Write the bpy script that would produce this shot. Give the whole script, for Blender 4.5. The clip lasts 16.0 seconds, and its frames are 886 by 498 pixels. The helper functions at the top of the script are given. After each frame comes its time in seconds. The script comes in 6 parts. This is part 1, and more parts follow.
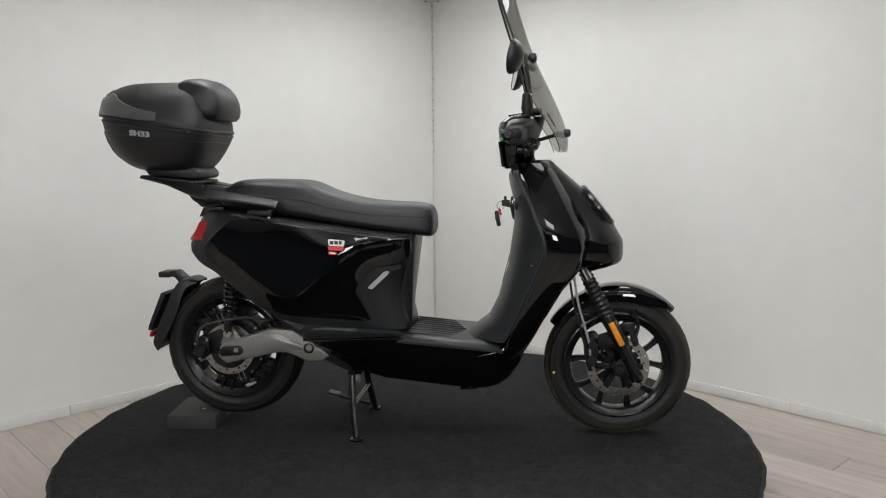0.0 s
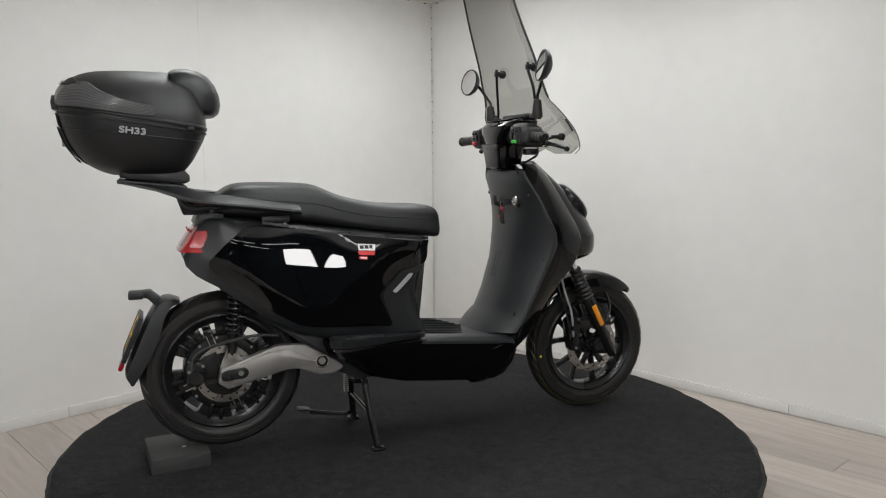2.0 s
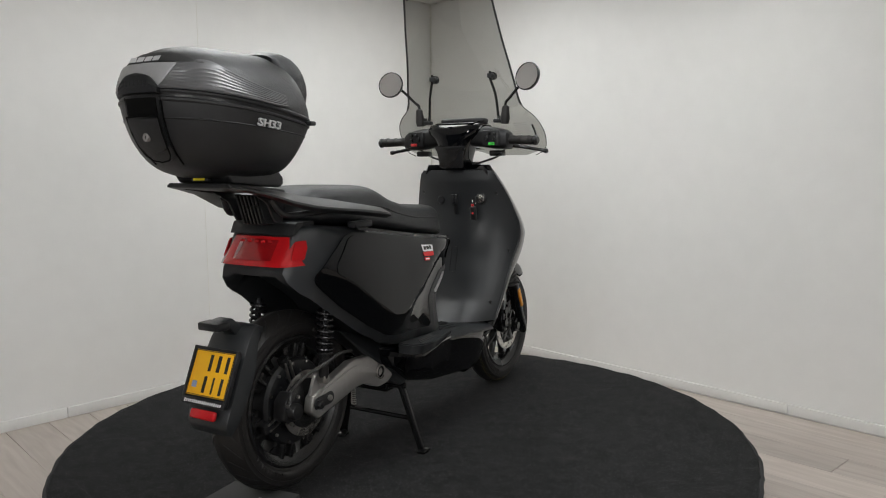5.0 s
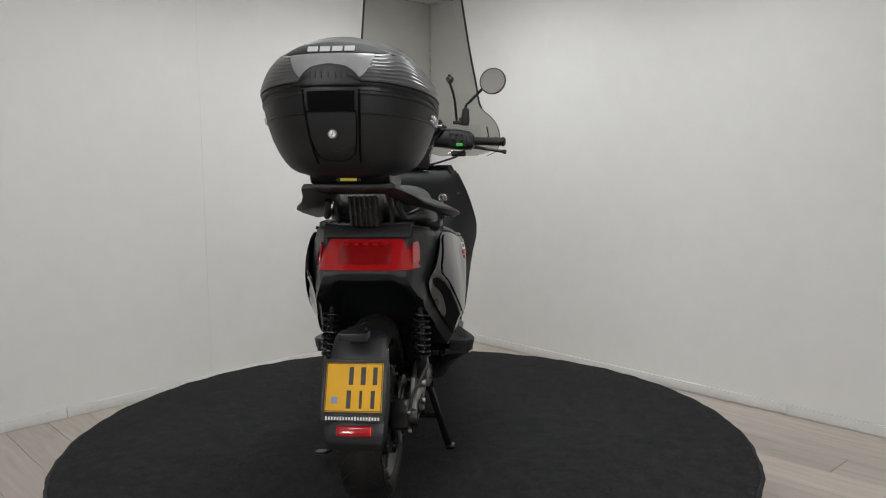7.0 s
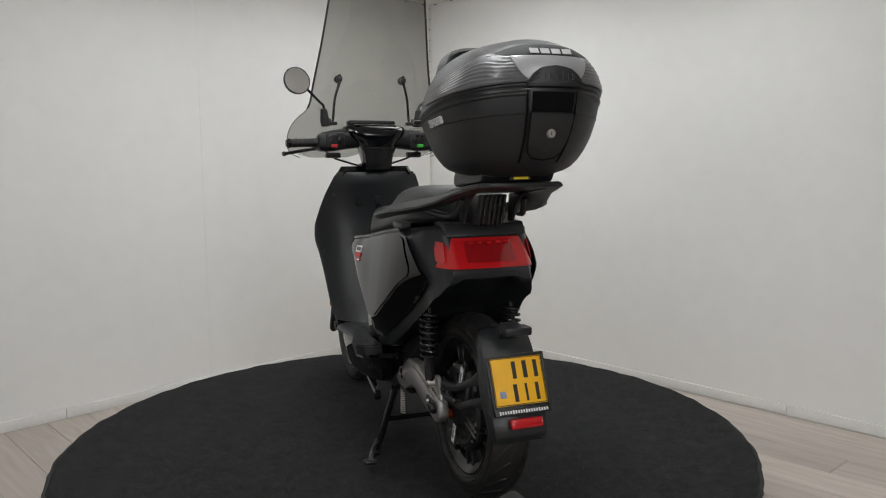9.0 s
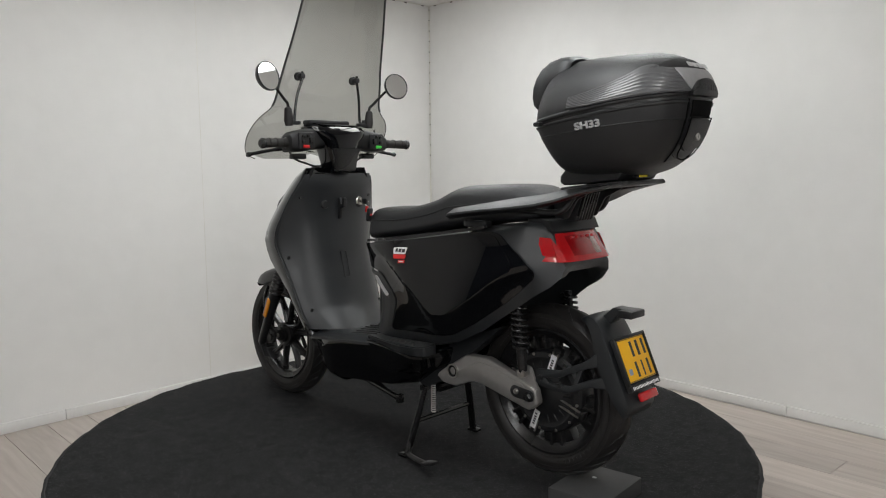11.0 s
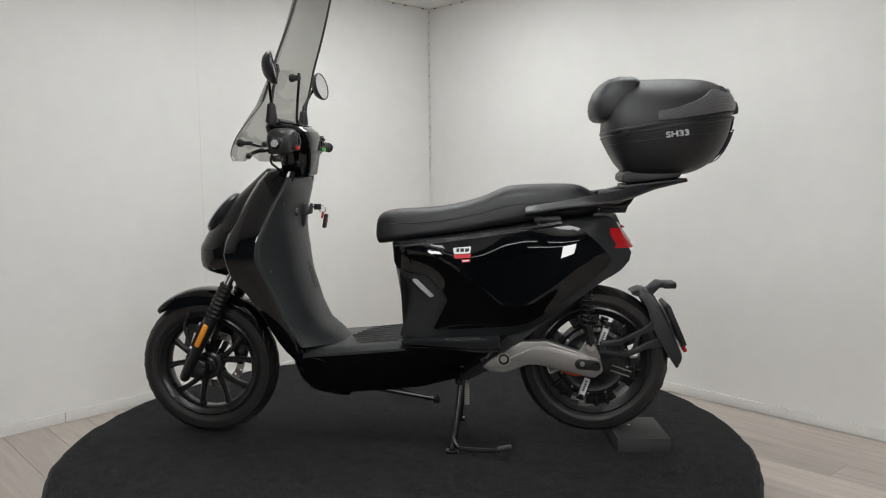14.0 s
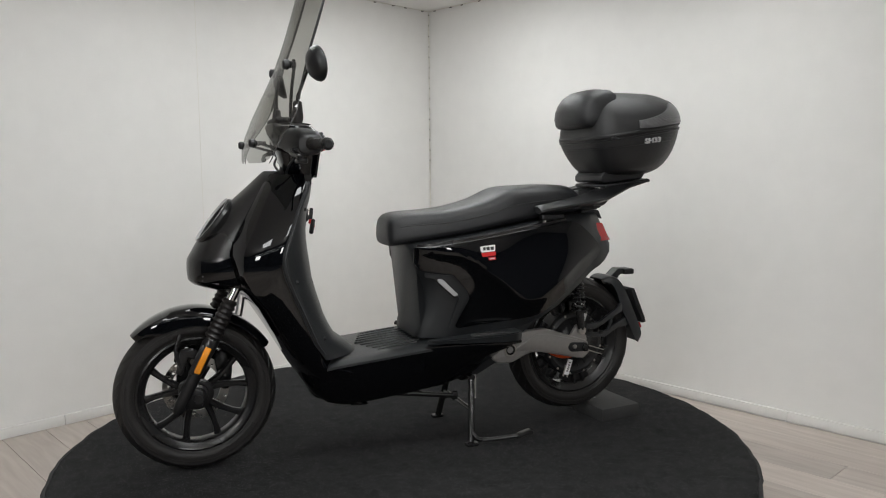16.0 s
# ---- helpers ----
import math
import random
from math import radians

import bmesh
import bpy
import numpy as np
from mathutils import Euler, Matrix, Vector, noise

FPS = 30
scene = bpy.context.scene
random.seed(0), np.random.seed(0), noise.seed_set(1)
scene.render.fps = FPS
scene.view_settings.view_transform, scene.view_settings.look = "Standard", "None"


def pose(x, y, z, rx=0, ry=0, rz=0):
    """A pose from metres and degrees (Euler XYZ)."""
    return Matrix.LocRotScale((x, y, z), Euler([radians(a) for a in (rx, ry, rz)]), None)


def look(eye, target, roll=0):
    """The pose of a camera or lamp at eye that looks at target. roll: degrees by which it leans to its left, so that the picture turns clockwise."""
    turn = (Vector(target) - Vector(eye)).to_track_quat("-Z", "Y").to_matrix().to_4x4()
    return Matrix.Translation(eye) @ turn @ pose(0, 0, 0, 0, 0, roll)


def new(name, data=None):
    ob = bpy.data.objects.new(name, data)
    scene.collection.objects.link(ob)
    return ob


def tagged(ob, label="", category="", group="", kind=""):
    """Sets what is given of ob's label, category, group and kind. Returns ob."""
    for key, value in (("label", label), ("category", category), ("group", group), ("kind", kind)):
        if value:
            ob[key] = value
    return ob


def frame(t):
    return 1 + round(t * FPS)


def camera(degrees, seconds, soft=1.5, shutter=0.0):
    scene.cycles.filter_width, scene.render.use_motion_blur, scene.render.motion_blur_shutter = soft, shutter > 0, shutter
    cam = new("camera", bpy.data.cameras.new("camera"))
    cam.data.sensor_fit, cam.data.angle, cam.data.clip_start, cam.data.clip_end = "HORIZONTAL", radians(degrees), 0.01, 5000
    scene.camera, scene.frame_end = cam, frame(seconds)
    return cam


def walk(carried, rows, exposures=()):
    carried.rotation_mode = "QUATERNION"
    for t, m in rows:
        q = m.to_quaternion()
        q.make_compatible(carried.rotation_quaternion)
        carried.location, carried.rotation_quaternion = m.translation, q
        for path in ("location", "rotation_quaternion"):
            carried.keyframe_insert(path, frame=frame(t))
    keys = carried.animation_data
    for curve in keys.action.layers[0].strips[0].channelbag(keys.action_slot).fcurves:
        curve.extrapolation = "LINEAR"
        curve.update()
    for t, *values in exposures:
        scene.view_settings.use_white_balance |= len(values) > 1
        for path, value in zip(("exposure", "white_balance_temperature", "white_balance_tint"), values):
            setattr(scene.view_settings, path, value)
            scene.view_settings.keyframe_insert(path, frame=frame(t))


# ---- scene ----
TOP = 0.25  # height of the turntable's carpet above the floor
EYE = Vector((0.0, -2.816, 1.258))


def aim(pitch, turn):
    """The camera's pose: pitch and turn to the right, in degrees."""
    p, a = radians(pitch), radians(turn)
    way = Vector((math.sin(a) * math.cos(p), math.cos(a) * math.cos(p), math.sin(p)))
    return look(EYE, EYE + way, -0.49)


cam = camera(59.68, 16.0, 1.1)
walk(cam, [(0, aim(-6.781, 2.474)), (2, aim(-6.672, 2.530)), (4, aim(-6.639, 2.575)), (6, aim(-6.629, 2.616)), (8, aim(-6.609, 2.650)),
           (10, aim(-6.55, 2.679)), (12, aim(-6.45, 2.70)), (14, aim(-6.307, 2.717)), (16, aim(-6.136, 2.725))],
     [(0, -0.07), (3.5, -0.09), (6.5, -0.26), (8.5, -0.28), (12.2, -0.09), (16, -0.09)])


def turned(t):
    """The turntable's angle at t seconds, in degrees."""
    return TURN[0] + t * (TURN[1] + t * (TURN[2] + t * (TURN[3] + t * TURN[4])))


TURN = (-8.839, 14.0913, -0.25666, 0.0171086, -0.00034326)

# ---- light ----
world = bpy.data.worlds.new("showroom_air")
world.use_nodes = True
world.node_tree.nodes["Background"].inputs[0].default_value = (0.80, 0.86, 0.95, 1)
world.node_tree.nodes["Background"].inputs[1].default_value = 0.05
scene.world = world


def lamp(name, x, y, z, sx, sy, watts, target, colour=(1.0, 0.998, 0.985)):
    data = bpy.data.lights.new(name, "AREA")
    data.shape, data.size, data.size_y, data.energy, data.color = "RECTANGLE", sx, sy, watts, colour
    ob = new(name, data)
    ob.matrix_world = look((x, y, z), target)
    return ob


CEIL = 2.338
PANELS = [(0.16, 1.35, 0.6, 0.6, 3.6), (-0.70, 0.35, 0.6, 0.6, 2.6), (0.98, 0.30, 0.6, 0.6, 1.1), (0.1, -0.85, 0.6, 0.6, 6.4), (-0.85, -2.6, 0.6, 0.6, 3.8), (1.0, -2.6, 0.6, 0.6, 2.2)]
for px, py, sx, sy, watts in PANELS:
    lamp("panel_light", px, py, CEIL - 0.035, sx, sy, watts, (px, py, 0), (0.96, 0.968, 1.0))
SOFTBOXES = [((-1.45, -3.55, 1.62), 13.5), ((1.15, -3.55, 1.62), 12.5)]  # upright panel lamps on tripods either side of the camera
for (px, py, pz), watts in SOFTBOXES:
    lamp("studio_light", px, py + 0.03, pz, 0.5, 0.5, watts, (0.0, 1.2, 1.8), (1.0, 0.970, 0.957))
TUBES = [(-1.75, -4.3), (-0.3, -4.3), (1.15, -4.3), (-1.0, -5.1), (0.5, -5.1)]

# ---- materials ----


def material(name, colour, rough=0.5, metal=0.0, grain=0.0, grain_scale=60.0, bump=0.0, bump_scale=200.0, wear=0.0, coat=0.0, glow=0.0, spec=0.5):
    """A surface with a fine grain, a broad unevenness and a fine relief."""
    m = bpy.data.materials.new(name)
    m.use_nodes = True
    nt = m.node_tree
    b = nt.nodes["Principled BSDF"]
    b.inputs["Base Color"].default_value = (*colour, 1)
    b.inputs["Roughness"].default_value, b.inputs["Metallic"].default_value = rough, metal
    b.inputs["Coat Weight"].default_value = coat
    b.inputs["Coat Roughness"].default_value = 0.02
    b.inputs["Specular IOR Level"].default_value = spec
    if glow:
        b.inputs["Emission Color"].default_value, b.inputs["Emission Strength"].default_value = (*colour, 1), glow
    co = nt.nodes.new("ShaderNodeTexCoord")
    if grain:
        n1, n2 = nt.nodes.new("ShaderNodeTexNoise"), nt.nodes.new("ShaderNodeTexNoise")
        n1.inputs["Scale"].default_value, n2.inputs["Scale"].default_value = grain_scale, grain_scale / 14
        n1.inputs["Detail"].default_value = 5
        add = nt.nodes.new("ShaderNodeMath")
        add.operation = "ADD"
        ramp = nt.nodes.new("ShaderNodeMapRange")
        ramp.inputs["From Min"].default_value, ramp.inputs["From Max"].default_value = 0.6, 1.4
        ramp.inputs["To Min"].default_value, ramp.inputs["To Max"].default_value = 1 - grain, 1 + grain
        mix = nt.nodes.new("ShaderNodeVectorMath")
        mix.operation = "SCALE"
        mix.inputs[0].default_value = colour
        for n in (n1, n2):
            nt.links.new(co.outputs["Object"], n.inputs["Vector"])
        nt.links.new(n1.outputs[0], add.inputs[0])
        nt.links.new(n2.outputs[0], add.inputs[1])
        nt.links.new(add.outputs[0], ramp.inputs["Value"])
        nt.links.new(ramp.outputs[0], mix.inputs["Scale"])
        nt.links.new(mix.outputs[0], b.inputs["Base Color"])
        if wear:
            r2 = nt.nodes.new("ShaderNodeMapRange")
            r2.inputs["From Min"].default_value, r2.inputs["From Max"].default_value = 0.3, 0.7
            r2.inputs["To Min"].default_value, r2.inputs["To Max"].default_value = max(0.0, rough - wear), min(1.0, rough + wear)
            nt.links.new(n2.outputs[0], r2.inputs["Value"])
            nt.links.new(r2.outputs[0], b.inputs["Roughness"])
    if bump:
        n3, bp = nt.nodes.new("ShaderNodeTexNoise"), nt.nodes.new("ShaderNodeBump")
        n3.inputs["Scale"].default_value, n3.inputs["Detail"].default_value = bump_scale, 3
        bp.inputs["Strength"].default_value, bp.inputs["Distance"].default_value = bump, 0.002
        nt.links.new(co.outputs["Object"], n3.inputs["Vector"])
        nt.links.new(n3.outputs[0], bp.inputs["Height"])
        nt.links.new(bp.outputs[0], b.inputs["Normal"])
    return m


def carpet_material():
    m = material("black_needle_felt", (0.012, 0.012, 0.013), 0.95, bump=0.6, bump_scale=420, spec=0.08)
    nt = m.node_tree
    b = nt.nodes["Principled BSDF"]
    co = nt.nodes["Texture Coordinate"]
    v = nt.nodes.new("ShaderNodeTexVoronoi")
    v.inputs["Scale"].default_value = 300
    warp = nt.nodes.new("ShaderNodeTexNoise")
    warp.inputs["Scale"].default_value = 140
    mixv = nt.nodes.new("ShaderNodeMix")
    mixv.data_type = "VECTOR"
    mixv.inputs["Factor"].default_value = 0.014
    nt.links.new(co.outputs["Object"], warp.inputs["Vector"])
    nt.links.new(co.outputs["Object"], mixv.inputs[4])
    nt.links.new(warp.outputs["Color"], mixv.inputs[5])
    nt.links.new(mixv.outputs[1], v.inputs["Vector"])
    fleck = nt.nodes.new("ShaderNodeMapRange")
    fleck.inputs["From Min"].default_value, fleck.inputs["From Max"].default_value = 0.36, 0.20
    nt.links.new(v.outputs["Distance"], fleck.inputs["Value"])
    pick = nt.nodes.new("ShaderNodeMapRange")
    pick.inputs["From Min"].default_value, pick.inputs["From Max"].default_value = 0.50, 0.97
    sep = nt.nodes.new("ShaderNodeSeparateColor")
    nt.links.new(v.outputs["Color"], sep.inputs[0])
    nt.links.new(sep.outputs[0], pick.inputs["Value"])
    mul = nt.nodes.new("ShaderNodeMath")
    mul.operation = "MULTIPLY"
    nt.links.new(fleck.outputs[0], mul.inputs[0])
    nt.links.new(pick.outputs[0], mul.inputs[1])
    big = nt.nodes.new("ShaderNodeTexNoise")
    big.inputs["Scale"].default_value, big.inputs["Detail"].default_value = 26, 9
    nt.links.new(co.outputs["Object"], big.inputs["Vector"])
    base = nt.nodes.new("ShaderNodeMix")
    base.data_type = "RGBA"
    base.inputs[6].default_value, base.inputs[7].default_value = (0.0095, 0.0095, 0.0098, 1), (0.033, 0.033, 0.0338, 1)
    nt.links.new(big.outputs[0], base.inputs["Factor"])
    out = nt.nodes.new("ShaderNodeMix")
    out.data_type = "RGBA"
    out.inputs[7].default_value = (0.16, 0.16, 0.162, 1)
    nt.links.new(mul.outputs[0], out.inputs["Factor"])
    nt.links.new(base.outputs[2], out.inputs[6])
    nt.links.new(out.outputs[2], b.inputs["Base Color"])
    return m


def plank_material():
    """Grey-washed oak: the grain runs along x, each plank has its own shade."""
    m = material("grey_oak", (0.4, 0.35, 0.3), 0.42)
    nt = m.node_tree
    b = nt.nodes["Principled BSDF"]
    co, info = nt.nodes["Texture Coordinate"], nt.nodes.new("ShaderNodeObjectInfo")
    mp = nt.nodes.new("ShaderNodeMapping")
    mp.inputs["Scale"].default_value = (1.2, 14, 14)
    off = nt.nodes.new("ShaderNodeVectorMath")
    off.operation = "ADD"
    sc = nt.nodes.new("ShaderNodeMath")
    sc.operation = "MULTIPLY"
    sc.inputs[1].default_value = 37
    nt.links.new(info.outputs["Random"], sc.inputs[0])
    nt.links.new(co.outputs["Object"], off.inputs[0])
    nt.links.new(sc.outputs[0], off.inputs[1])
    nt.links.new(off.outputs[0], mp.inputs["Vector"])
    n = nt.nodes.new("ShaderNodeTexNoise")
    n.inputs["Scale"].default_value, n.inputs["Detail"].default_value, n.inputs["Distortion"].default_value = 2.2, 7, 0.6
    nt.links.new(mp.outputs[0], n.inputs["Vector"])
    ramp = nt.nodes.new("ShaderNodeValToRGB")
    ramp.color_ramp.elements[0].position, ramp.color_ramp.elements[0].color = 0.3, (0.42, 0.365, 0.325, 1)
    ramp.color_ramp.elements[1].position, ramp.color_ramp.elements[1].color = 0.72, (0.54, 0.48, 0.435, 1)
    nt.links.new(n.outputs[0], ramp.inputs[0])
    sh = nt.nodes.new("ShaderNodeMapRange")
    sh.inputs["To Min"].default_value, sh.inputs["To Max"].default_value = 0.82, 1.12
    nt.links.new(info.outputs["Random"], sh.inputs["Value"])
    mul = nt.nodes.new("ShaderNodeVectorMath")
    mul.operation = "SCALE"
    nt.links.new(ramp.outputs[0], mul.inputs[0])
    nt.links.new(sh.outputs[0], mul.inputs["Scale"])
    nt.links.new(mul.outputs[0], b.inputs["Base Color"])
    bp = nt.nodes.new("ShaderNodeBump")
    bp.inputs["Strength"].default_value, bp.inputs["Distance"].default_value = 0.15, 0.001
    nt.links.new(n.outputs[0], bp.inputs["Height"])
    nt.links.new(bp.outputs[0], b.inputs["Normal"])
    return m


def tinted_glass(name, colour, rough=0.02):
    """A thin tinted sheet: clear with a faint mirror, shaded by its tint."""
    m = bpy.data.materials.new(name)
    m.use_nodes = True
    nt = m.node_tree
    nt.nodes.remove(nt.nodes["Principled BSDF"])
    out = nt.nodes["Material Output"]
    clear, gloss, mix, fr = (nt.nodes.new("ShaderNodeBsdfTransparent"), nt.nodes.new("ShaderNodeBsdfGlossy"), nt.nodes.new("ShaderNodeMixShader"),
                             nt.nodes.new("ShaderNodeLayerWeight"))
    power, scale = nt.nodes.new("ShaderNodeMath"), nt.nodes.new("ShaderNodeMath")
    power.operation, power.inputs[1].default_value = "POWER", 4.0
    scale.operation, scale.inputs[1].default_value, scale.inputs[2].default_value = "MULTIPLY_ADD", 0.5, 0.06
    fr.inputs["Blend"].default_value = 0.5
    nt.links.new(fr.outputs["Facing"], power.inputs[0])
    nt.links.new(power.outputs[0], scale.inputs[0])
    clear.inputs[0].default_value = (*colour, 1)
    gloss.inputs["Roughness"].default_value = rough
    nt.links.new(scale.outputs[0], mix.inputs[0])
    nt.links.new(clear.outputs[0], mix.inputs[1])
    nt.links.new(gloss.outputs[0], mix.inputs[2])
    nt.links.new(mix.outputs[0], out.inputs[0])
    return m


WALL = material("white_wall_paint", (0.80, 0.79, 0.77), 0.62, grain=0.03, grain_scale=9, bump=0.12, bump_scale=90, wear=0.08)
CEILING = material("ceiling_paint", (0.86, 0.85, 0.83), 0.8, grain=0.02, grain_scale=6, bump=0.1, bump_scale=60)
PLINTH = material("white_skirting", (0.74, 0.73, 0.71), 0.45, grain=0.04, grain_scale=20, bump=0.05)
SEALANT = material("yellowed_sealant", (0.76, 0.74, 0.68), 0.6, grain=0.12, grain_scale=40, bump=0.3, bump_scale=120)
PIN = material("dark_screw_head", (0.09, 0.085, 0.08), 0.45, 0.6, grain=0.1)
CARPET = carpet_material()
HEM = material("black_hem_tape", (0.010, 0.010, 0.011), 0.8, grain=0.25, grain_scale=90, bump=0.4, bump_scale=260)
OAK = plank_material()
# for the unseen surfaces behind the camera, dark so that the lacquer reflects black
DARKWALL = material("dark_unseen_surround", (0.14, 0.155, 0.185), 0.7, grain=0.08, grain_scale=5, bump=0.1)
SHEEN = material("lit_panel", (0.97, 1.0, 0.99), 0.4, glow=7.0)
GLOSS = material("black_lacquer", (0.0016, 0.0018, 0.0024), 0.35, grain=0.15, grain_scale=8, coat=1.0, spec=0.0)
MATTE = material("matte_dark_grey_plastic", (0.0150, 0.0165, 0.0180), 0.40, grain=0.08, grain_scale=30, bump=0.10, bump_scale=900, wear=0.04)
BLACK = material("black_plastic", (0.0075, 0.0078, 0.0086), 0.42, grain=0.12, grain_scale=40, bump=0.12, bump_scale=800, wear=0.06)
SATIN = material("satin_black_lacquer", (0.010, 0.0098, 0.0102), 0.26, grain=0.1, grain_scale=40, wear=0.05)
VINYL = material("black_seat_vinyl", (0.0085, 0.0092, 0.0105), 0.42, grain=0.12, grain_scale=60, bump=0.35, bump_scale=700, wear=0.05)
RUBBER = material("tyre_rubber", (0.0115, 0.0102, 0.0097), 0.48, grain=0.25, grain_scale=30, bump=0.25, bump_scale=300, wear=0.1)
CASE = material("black_grained_case", (0.0085, 0.0087, 0.0095), 0.46, grain=0.1, grain_scale=50, bump=0.28, bump_scale=1100, wear=0.05)
SILVER = material("cast_silver_grey_paint", (0.33, 0.318, 0.305), 0.36, 0.6, grain=0.08, grain_scale=70, bump=0.12, bump_scale=500, wear=0.08)
STEEL = material("brushed_steel", (0.52, 0.50, 0.47), 0.30, 1.0, grain=0.12, grain_scale=90, bump=0.08, bump_scale=300, wear=0.08)
CHROME = material("chrome", (0.75, 0.75, 0.75), 0.08, 1.0)
ORANGE = material("amber_reflector", (0.85, 0.30, 0.015), 0.25, grain=0.15, grain_scale=300, bump=0.4, bump_scale=600, coat=0.6)
ORANGE_CABLE = material("orange_cable_sleeve", (0.75, 0.09, 0.015), 0.5, grain=0.1)
RED = material("red_lens", (0.43, 0.008, 0.011), 0.14, grain=0.1, grain_scale=120, coat=0.5)
RED_DEEP = material("deep_red_lens", (0.24, 0.004, 0.006), 0.2, grain=0.2, grain_scale=120, coat=1.0)
REDPLASTIC = material("red_plastic", (0.55, 0.02, 0.02), 0.4, grain=0.05)
GREEN = material("green_button", (0.05, 0.55, 0.06), 0.4, grain=0.05)
YELLOW = material("yellow_plate_enamel", (0.80, 0.42, 0.004), 0.50, grain=0.05, grain_scale=40, wear=0.06)
STICKER = material("yellow_sticker", (0.80, 0.66, 0.02), 0.45, grain=0.05)
OLIVE = material("olive_line", (0.16, 0.14, 0.04), 0.6)
BROW = material("dull_black_plastic", (0.007, 0.007, 0.0075), 0.66, grain=0.12, grain_scale=60, bump=0.3, bump_scale=900)
INK = material("black_ink", (0.012, 0.012, 0.012), 0.4)
WHITE = material("white_print", (0.72, 0.72, 0.72), 0.4, grain=0.04)
SILVERPRINT = material("silver_print", (0.55, 0.55, 0.56), 0.3, 0.3, grain=0.05)
GREYLENS = material("smoked_reflex_lens", (0.075, 0.075, 0.078), 0.34, grain=0.15, grain_scale=60, bump=0.12, bump_scale=40, coat=0.25)
PALELENS = material("silver_reflex_lens", (0.30, 0.30, 0.305), 0.38, 0.3, grain=0.1, grain_scale=60, coat=0.15)
PALEGREY = material("pale_grey_plastic", (0.42, 0.42, 0.43), 0.4, grain=0.05)
BLUE = material("blue_stamp", (0.22, 0.27, 0.42), 0.45)
MIRROR = material("mirror_glass", (0.85, 0.86, 0.87), 0.02, 1.0)
SMOKE = tinted_glass("smoked_acrylic", (0.48, 0.48, 0.455))
SMOKE_EDGE = material("dark_acrylic_edge", (0.02, 0.02, 0.02), 0.3, grain=0.1)
LAMPGLASS = material("headlight_glass", (0.55, 0.56, 0.58), 0.1, 0.4, grain=0.1, grain_scale=80, coat=1.0)
BLOCK = material("dark_grey_coated_block", (0.036, 0.036, 0.036), 0.75, grain=0.15, grain_scale=40, bump=0.3, bump_scale=300)
# near-black that stands in for the shade inside the latch recess and seams
CAVITY = material("gap_shade_black", (0.003, 0.003, 0.003), 0.9, grain=0.1, spec=0.1)
CABLE = material("black_ribbed_sleeve", (0.035, 0.034, 0.033), 0.4, grain=0.2, grain_scale=200)

# ---- building tools ----


def finish(bm, angle=34.0):
    """Smooth faces, with hard edges where the surface turns sharply."""
    bm.normal_update()
    for f in bm.faces:
        f.smooth = True
    for e in bm.edges:
        if len(e.link_faces) == 2 and e.calc_face_angle(0.0) > radians(angle):
            e.smooth = False
    return bm


def mesh_of(name, bm, mat, angle=34.0):
    finish(bm, angle)
    me = bpy.data.meshes.new(name)
    bm.to_mesh(me)
    bm.free()
    me.materials.append(mat)
    return me


def part(name, bm, mat, parent=None, label="", angle=34.0):
    """One bmesh as one mesh object, under a thing or a part."""
    ob = new(name, mesh_of(name, bm, mat, angle))
    if parent is not None:
        ob.parent = parent
    if label:
        tagged(ob, label)
    return ob


def loft(rings, caps=True, closed=True):
    """A skin through rings of equally many points."""
    bm = bmesh.new()
    rows = [[bm.verts.new(p) for p in r] for r in rings]
    n = len(rows[0])
    for a, b in zip(rows, rows[1:]):
        for i in range(n if closed else n - 1):
            j = (i + 1) % n
            try:
                bm.faces.new((a[i], a[j], b[j], b[i]))
            except ValueError:
                pass
    if caps and closed:
        bm.faces.new(rows[0][::-1])
        bm.faces.new(rows[-1])
    bmesh.ops.remove_doubles(bm, verts=bm.verts, dist=1e-5)
    bmesh.ops.recalc_face_normals(bm, faces=bm.faces)
    return bm


def smooth_line(points, n, closed=False):
    """n points on a smooth curve through the given ones."""
    pts = [Vector(p) for p in points]
    m = len(pts)
    spans = m if closed else m - 1
    out = []
    for k in range(n):
        s = k * spans / (n if closed else n - 1)
        i = min(int(s), spans - 1)
        u = s - i
        if closed:
            p0, p1, p2, p3 = (pts[(i + d) % m] for d in (-1, 0, 1, 2))
        else:
            p1, p2 = pts[i], pts[i + 1]
            p0, p3 = (pts[i - 1] if i else p1 * 2 - p2), (pts[i + 2] if i + 2 < m else p2 * 2 - p1)
        out.append(0.5 * (2 * p1 + (p2 - p0) * u + (2 * p0 - 5 * p1 + 4 * p2 - p3) * u * u + (3 * p1 - p0 - 3 * p2 + p3) * u ** 3))
    return out


def tube(path, radius, sides=10, caps=True):
    """A round bar along a path; radius may be a list."""
    pts = [Vector(p) for p in path]
    rad = radius if isinstance(radius, (list, tuple)) else [radius] * len(pts)
    rings, side = [], None
    for i, p in enumerate(pts):
        way = (pts[min(i + 1, len(pts) - 1)] - pts[max(i - 1, 0)]).normalized()
        if side is None:
            side = way.orthogonal().normalized()
        side = (side - way * side.dot(way)).normalized()
        up = way.cross(side)
        rings.append([p + (side * math.cos(a) + up * math.sin(a)) * rad[i] for a in (2 * math.pi * k / sides for k in range(sides))])
    return loft(rings, caps)


